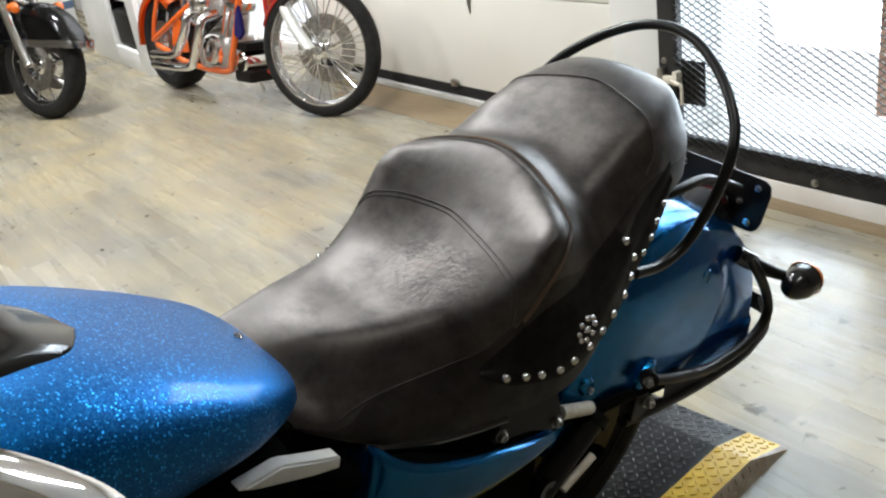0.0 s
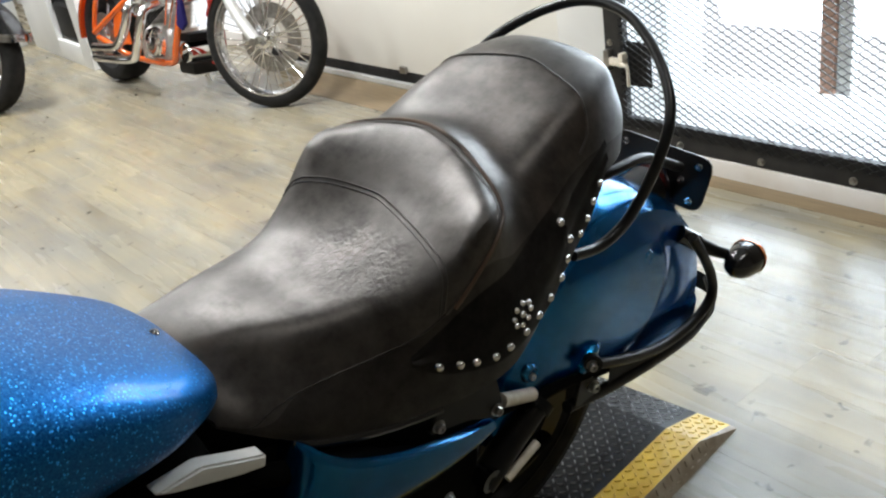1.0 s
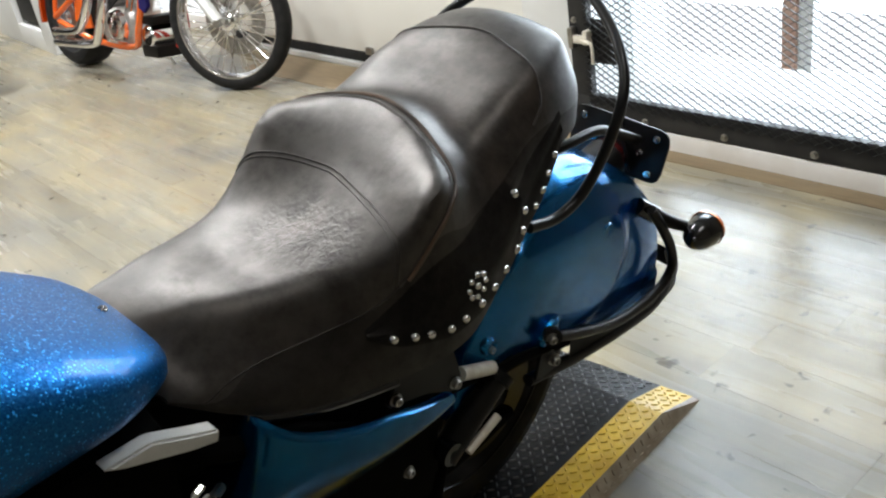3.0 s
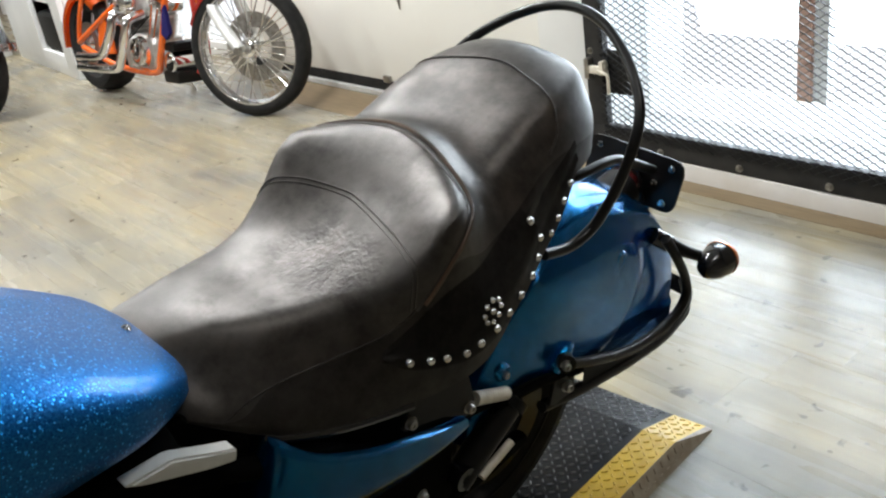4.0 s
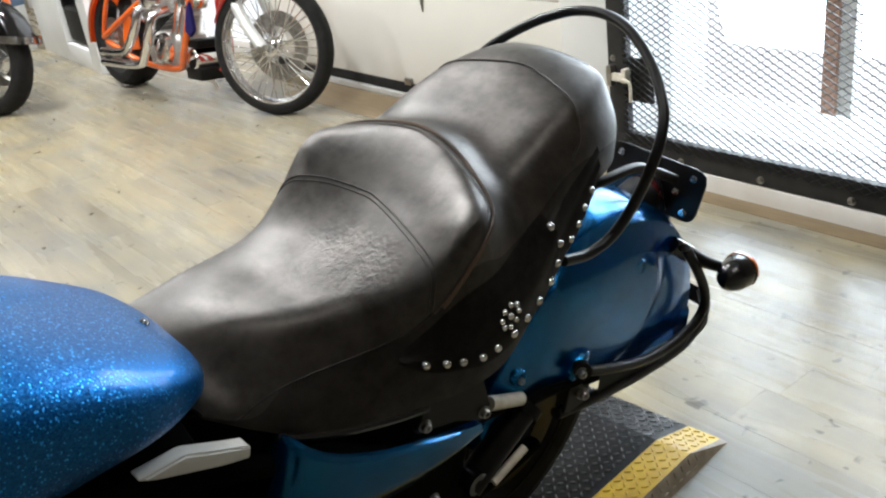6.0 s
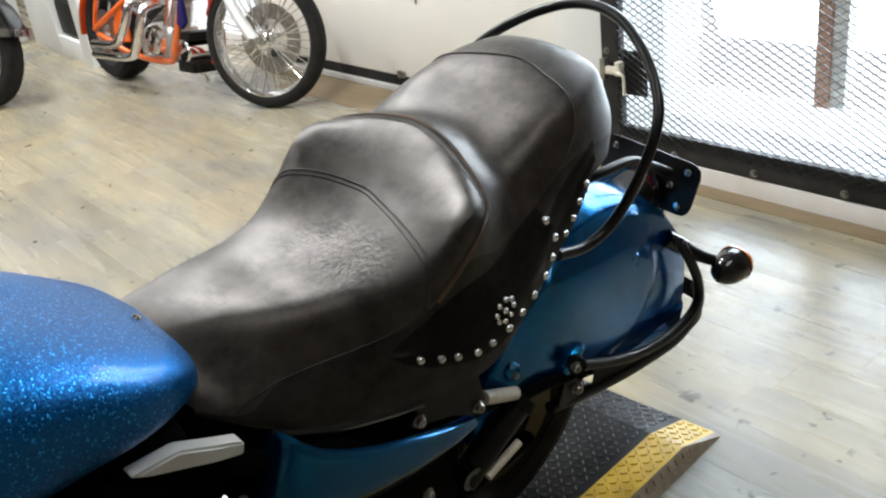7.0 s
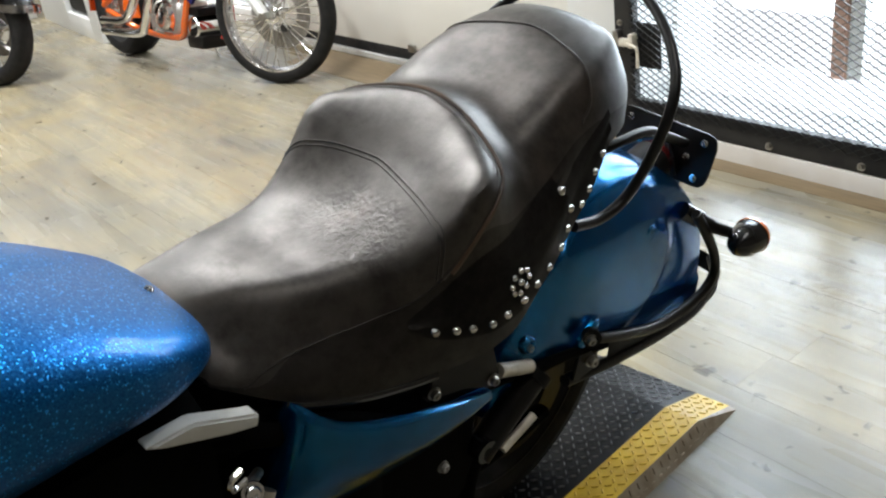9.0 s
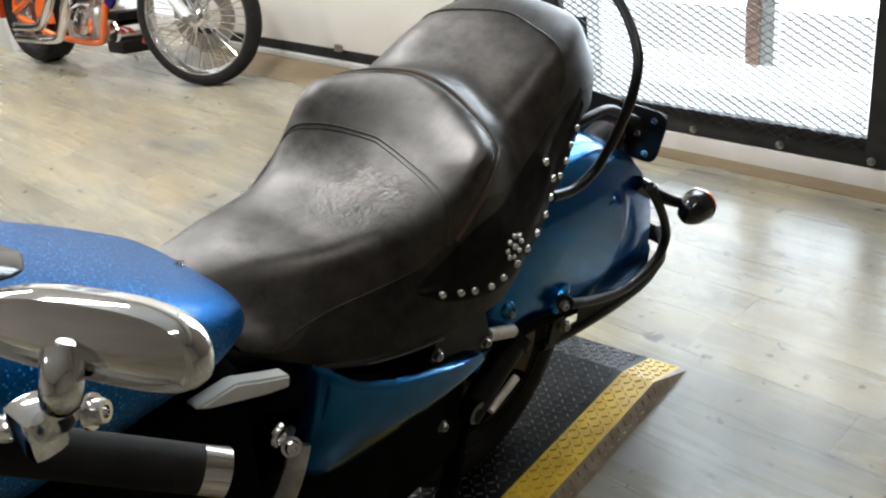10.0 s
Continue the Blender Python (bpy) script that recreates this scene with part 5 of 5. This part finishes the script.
    for i in range(15):
        s = i / 14
        y = 1.14 + 0.34 * s
        w = 0.05 + 0.085 * math.sin(math.pi * min(0.15 + 0.75 * s, 1))
        rows.append([(w * math.cos(math.pi * k / 10), y, 0.60 + 0.07 * s * s + 0.035 * math.sin(math.pi * k / 10)) for k in range(11)])
    bm, _ = grid_mesh(rows)
    bmesh.ops.solidify(bm, geom=list(bm.faces), thickness=0.02)
    part("seat", bm, BLACK_GLOSS, c, "black solo seat")
    part("backbone", tube([(0, 0.52, 0.95), (0, 0.8, 0.78), (0, 1.1, 0.64), (0, 1.35, 0.56)], 0.022, 12), ORANGE, c, "orange backbone")
    part("crankcase", box((0.22, 0.36, 0.22), (0, 0.96, 0.27), 0.06, segments=3), ALUMINIUM, c, "polished crankcase")
    gear = part("gear_case", lathe([(0, 0.022), (0.05, 0.02), (0.085, 0.012), (0.095, -0.02), (0, -0.02)], 28, "X"), CHROME, c, "round chrome case", m=pose(-0.125, 0.92, 0.28, 0, 0, 180))
    for k in range(6):
        a = 2 * math.pi * k / 6
        bolt("bolt", (0.016, 0.072 * math.cos(a), 0.072 * math.sin(a)), (1, 0, 0), 0.006, gear, STEEL)
    for y, tilt in ((0.84, 20), (1.04, -20)):
        cyl = part("cylinder", lathe([(0, 0.0)] + [(0.058 if k % 2 else 0.078, 0.012 * k) for k in range(1, 14)] + [(0.07, 0.17), (0, 0.17)], 24), ALUMINIUM, c, "finned alloy cylinder", m=pose(0, y, 0.36, tilt))
        part("rocker_box", box((0.15, 0.13, 0.06), (0, 0, 0.20), 0.02), CHROME, cyl)
        for d in (-0.02, 0.02):
            part("pushrod_tube", between((-0.085, d, -0.02), (-0.07, d * 1.6, 0.19), 0.008, 8), CHROME, cyl)
    clean = part("air_cleaner", lathe([(0, 0.045), (0.03, 0.045), (0.05, 0.035), (0.07, 0.0), (0.072, -0.03), (0, -0.03)], 28, "X"), CHROME, c, "finned chrome air cleaner", m=pose(-0.15, 0.96, 0.555, 0, 0, 180))
    for k in range(5):
        part("fin", box((0.012, 0.12, 0.008), (0.036, 0, -0.048 + 0.024 * k), 0.002), STEEL, clean)
    part("carburettor", box((0.09, 0.07, 0.09), (-0.09, 0.94, 0.53), 0.015), ALUMINIUM, c)
    part("oil_tank", box((0.20, 0.18, 0.20), (0, 1.22, 0.50), 0.05, segments=3), CHROME, c, "chrome oil tank")
    part("canister", lathe([(0, 0.09), (0.05, 0.09), (0.06, 0.08), (0.06, -0.08), (0.05, -0.09), (0, -0.09)], 24, "X"), CHROME, c, "chrome canister", m=pose(-0.03, 0.62, 0.245))
    part("regulator", box((0.20, 0.11, 0.045), (-0.02, 0.60, 0.33), 0.012), BLACK_PLASTIC, c, "black finned regulator")
    part("skid_plate", box((0.20, 0.16, 0.07), (-0.02, 0.62, 0.165), 0.02), BLACK_SATIN, c)
    part("pennant", slab([(0.0, 0.02), (0.015, 0.12), (0.03, 0.17), (0.055, 0.15), (0.085, 0.07), (0.10, 0.01), (0.05, -0.02)], 0.02, bevel=0.005), NAVY, c, "navy cloth hanging on the frame", m=pose(-0.13, 0.51, 0.39, 0, 0, 90))
    part("foot_control", tube([(-0.12, 0.86, 0.20), (-0.20, 0.82, 0.22), (-0.25, 0.80, 0.24)], 0.013, 10), CHROME, c, "chrome foot peg")
    part("side_stand", tube([(0.12, 0.92, 0.14), (0.16, 0.90, 0.07), (0.20, 0.88, -0.03)], 0.009, 10), CHROME, c, "chrome side stand")
    for k in range(4):
        part("cable", tube([(-0.10 + 0.02 * k, 0.90, 0.48), (-0.17, 0.94 + 0.03 * k, 0.40 - 0.03 * k), (-0.14, 1.02, 0.30)], 0.005, 8), BLACK_PLASTIC, c)
    part("primary_belt", box((0.05, 0.40, 0.16), (0.15, 1.08, 0.27), 0.05, segments=3), CHROME, c, "chrome primary cover")
    part("brake_caliper", box((0.05, 0.10, 0.07), (0.07, 0.10, 0.43), 0.014), ALUMINIUM, c)
    part("axle_nut", between((-0.125, 0, 0.345), (-0.10, 0, 0.345), 0.020, 8), STEEL, c, m=pose(0, 0, 0, 0, 0, 22))
    return c


chopper()


# ---- black touring motorcycle at the far side ----
def tourer():
    c = thing("motorcycle", pose(-4.72, 1.150, 0, 0, 12, 110), "black touring motorcycle with chrome fork and cast wheel", "motorcycle")
    build_wheel(c, (0, 0, 0.31), 0.31, 0.125, 0.10, cast=9, lip=0.024)
    fend = part("front_fender", arc_fender((0, 0, 0.32), 0.37, 0.095, 0.14, 10, 164, 60, hem=along([(-0.45, 0.425), (0.4, 0.46)])), BLACK_GLOSS, c, "gloss black front fender")
    half = smooth_path([(0.102, 0.22, 0.458), (0.104, 0.0, 0.452), (0.104, -0.22, 0.444), (0.094, -0.33, 0.438), (0.062, -0.376, 0.434), (0.0, -0.390, 0.432)], 5)
    path = half + [Vector((-q.x, q.y, q.z)) for q in reversed(half[:-1])]
    bm, _ = grid_mesh([[q + Vector((0, 0, -0.022)), q * 1.004, q + Vector((0, 0, 0.022))] for q in path])
    bmesh.ops.solidify(bm, geom=list(bm.faces), thickness=0.006)
    part("fender_trim", bm, CHROME, fend, "chrome band round the fender's lower edge")
    for s in (-1, 1):
        part("fork_leg", tube([(s * 0.115, 0.0, 0.32), (s * 0.115, 0.13, 0.62), (s * 0.115, 0.25, 0.92)], lambda q: 0.034 if q < 0.55 else 0.028, 14), CHROME, c, "chrome fork leg")
        part("passing_lamp", lathe([(0, 0.06), (0.04, 0.05), (0.055, 0.01), (0.055, -0.03), (0.04, -0.04), (0, -0.045)], 24, "Y"), CHROME, c, "chrome passing lamp", m=pose(s * 0.20, 0.06, 0.79))
        part("turn_signal", lathe([(0, 0.04), (0.025, 0.03), (0.032, -0.01), (0, -0.03)], 18, "Y"), AMBER, c, "amber turn signal", m=pose(s * 0.16, 0.0, 0.66))
        part("leg_fairing", box((0.18, 0.22, 0.62), (s * 0.27, 0.55, 0.50), 0.06, segments=3), BLACK_GLOSS, c, "black leg fairing")
        part("engine_guard", tube([(s * 0.08, 0.40, 0.75), (s * 0.32, 0.42, 0.66), (s * 0.36, 0.44, 0.42), (s * 0.24, 0.46, 0.22), (s * 0.08, 0.46, 0.18)], 0.017, 12), CHROME, c, "chrome engine guard")
        part("saddlebag", box((0.20, 0.55, 0.34), (s * 0.26, 1.75, 0.58), 0.06, segments=3), BLACK_GLOSS, c, "black saddlebag")
    part("headlamp", lathe([(0, 0.12), (0.06, 0.11), (0.10, 0.04), (0.105, -0.03), (0.09, -0.05), (0, -0.06)], 28, "Y"), CHROME, c, "chrome headlamp", m=pose(0, 0.02, 0.83))
    part("nacelle", box((0.36, 0.20, 0.22), (0, 0.20, 0.95), 0.08, segments=3), BLACK_GLOSS, c, "black headlamp nacelle")
    part("engine", box((0.34, 0.55, 0.50), (0, 0.92, 0.42), 0.07, segments=3), BLACK_SATIN, c, "black engine block")
    part("fuel_tank", box((0.34, 0.56, 0.26), (0, 0.80, 0.86), 0.10, segments=4), BLACK_GLOSS, c, "gloss black fuel tank")
    part("seat", box((0.36, 0.72, 0.14), (0, 1.38, 0.76), 0.06, segments=3), BLACK_PLASTIC, c, "black seat")
    part("front_flap", box((0.10, 0.03, 0.32), (0.0, 0.40, 0.30), 0.012), BLACK_SATIN, c)
    build_wheel(c, (0, 1.62, 0.31), 0.31, 0.15, 0.11, cast=9)
    part("side_stand", tube([(0.12, 0.9, 0.17), (0.20, 0.86, 0.08), (0.26, 0.84, 0.008)], 0.011, 10), CHROME, c)
    return c


tourer()


# ---- white cabinet with open shelves, and what stands by it ----
def cabinet():
    m = Matrix.Translation((-5.0, 1.97, 0)) @ pose(0, 0, 0, 0, 0, -9)
    c = thing("cabinet", m, "white open-fronted counter cabinet standing by the wall", "cabinet")
    wide, deep, high = 1.55, 0.70, 1.30
    part("end_panel", box((0.05, deep - 0.045, high), (-0.025, deep / 2 + 0.022, high / 2), 0.003), WHITE, c)
    part("end_panel", box((0.05, deep - 0.045, high), (-wide + 0.025, deep / 2 + 0.022, high / 2), 0.003), WHITE, c)
    for x, w in ((-0.10, 0.20), (-1.16, 0.78)):
        part("front_stile", box((w, 0.04, high), (x, 0.02, high / 2), 0.003), WHITE, c)
    part("plinth", box((wide - 0.40, 0.04, 0.14), (-wide / 2, 0.021, 0.07), 0.003), WHITE, c)
    part("shelf", box((wide - 0.11, deep - 0.05, 0.03), (-wide / 2, deep / 2 + 0.02, 0.125), 0.003), WHITE, c)
    part("shelf", box((wide - 0.11, deep - 0.05, 0.04), (-wide / 2, deep / 2 + 0.02, 0.50), 0.003), WHITE, c)
    part("shelf", box((wide - 0.11, deep - 0.05, 0.04), (-wide / 2, deep / 2 + 0.02, 0.88), 0.003), WHITE, c)
    part("worktop", box((wide + 0.04, deep + 0.03, 0.05), (-wide / 2, deep / 2, high + 0.026), 0.008), WHITE, c)
    part("back_panel", box((wide - 0.11, 0.02, high - 0.02), (-wide / 2, deep - 0.012, high / 2)), WALL_PAINT, c)
    bag = thing("tool_bag", m @ pose(-0.485, 0.20, 0.141), "black tool bag on the lower cabinet shelf", "bag")
    part("body", box((0.55, 0.34, 0.27), (0, 0, 0.135), 0.05, segments=3), BLACK_PLASTIC, bag)
    part("handle", tube([(-0.12, 0, 0.26), (-0.10, 0, 0.315), (0.10, 0, 0.315), (0.12, 0, 0.26)], 0.012, 8), BLACK_SATIN, bag)
    purple = thing("parts_carton", m @ pose(-0.50, 0.25, 0.521), "small purple carton on the upper shelf", "carton")
    part("body", box((0.16, 0.14, 0.22), (0, 0, 0.11), 0.004), material("purple_card", (0.09, 0.04, 0.2), 0.7), purple)
    return c


cabinet()


def carton(m, h):
    t = thing("carton", m, "white carton with slate-blue bands on the floor", "carton", group="cartons by the cabinet")
    part("body", box((0.24, 0.30, h), (0, 0, h / 2), 0.006), CARD, t)
    part("band", box((0.246, 0.306, 0.07), (0, 0, h * 0.25), 0.004), SLATE, t, "slate-blue band")
    part("band", box((0.246, 0.306, 0.06), (0, 0, h * 0.78), 0.004), SLATE, t, "slate-blue band")
    return t


carton(pose(-6.80, 2.05, 0, 0, 0, 10), 0.50)


# ---- floor planks ----
def planks():
    wide, long, gap = 0.152, 0.914, 0.0003
    bm = box((long - gap, wide - gap, 0.004), (0, 0, -0.002))
    me = bpy.data.meshes.new("plank")
    bm.to_mesh(me)
    bm.free()
    me.materials.append(PLANK)
    rest, count = bmesh.new(), 0
    rng = random.Random(4)
    rows = []
    for j in range(int(7.5 / wide)):
        y = 0.30 - (j + 0.5) * wide
        x = -9.0 + rng.random() * long
        while x < 4.4:
            rows.append((x + long / 2, y))
            x += long
            if x + long > 4.4:
                break
    rows.sort(key=lambda q: math.hypot(q[0] + 0.9, q[1] + 1.2))
    for n, (x, y) in enumerate(rows):
        if n < 300:
            ob = new("plank", me)
            ob.parent = floor
            ob.matrix_parent_inverse = floor.matrix_basis.inverted()
            ob.matrix_basis = WALL @ pose(x, y, 0)
        else:
            box((long - gap, wide - gap, 0.004), (x, y, -0.002), 0, bm=rest)
    far = part("far_planks", rest, PLANK_FAR, floor, smooth=False)
    far.matrix_parent_inverse = floor.matrix_basis.inverted()
    far.matrix_basis = WALL
    far["kind"] = "stuff"


PLANK_FAR = PLANK
planks()
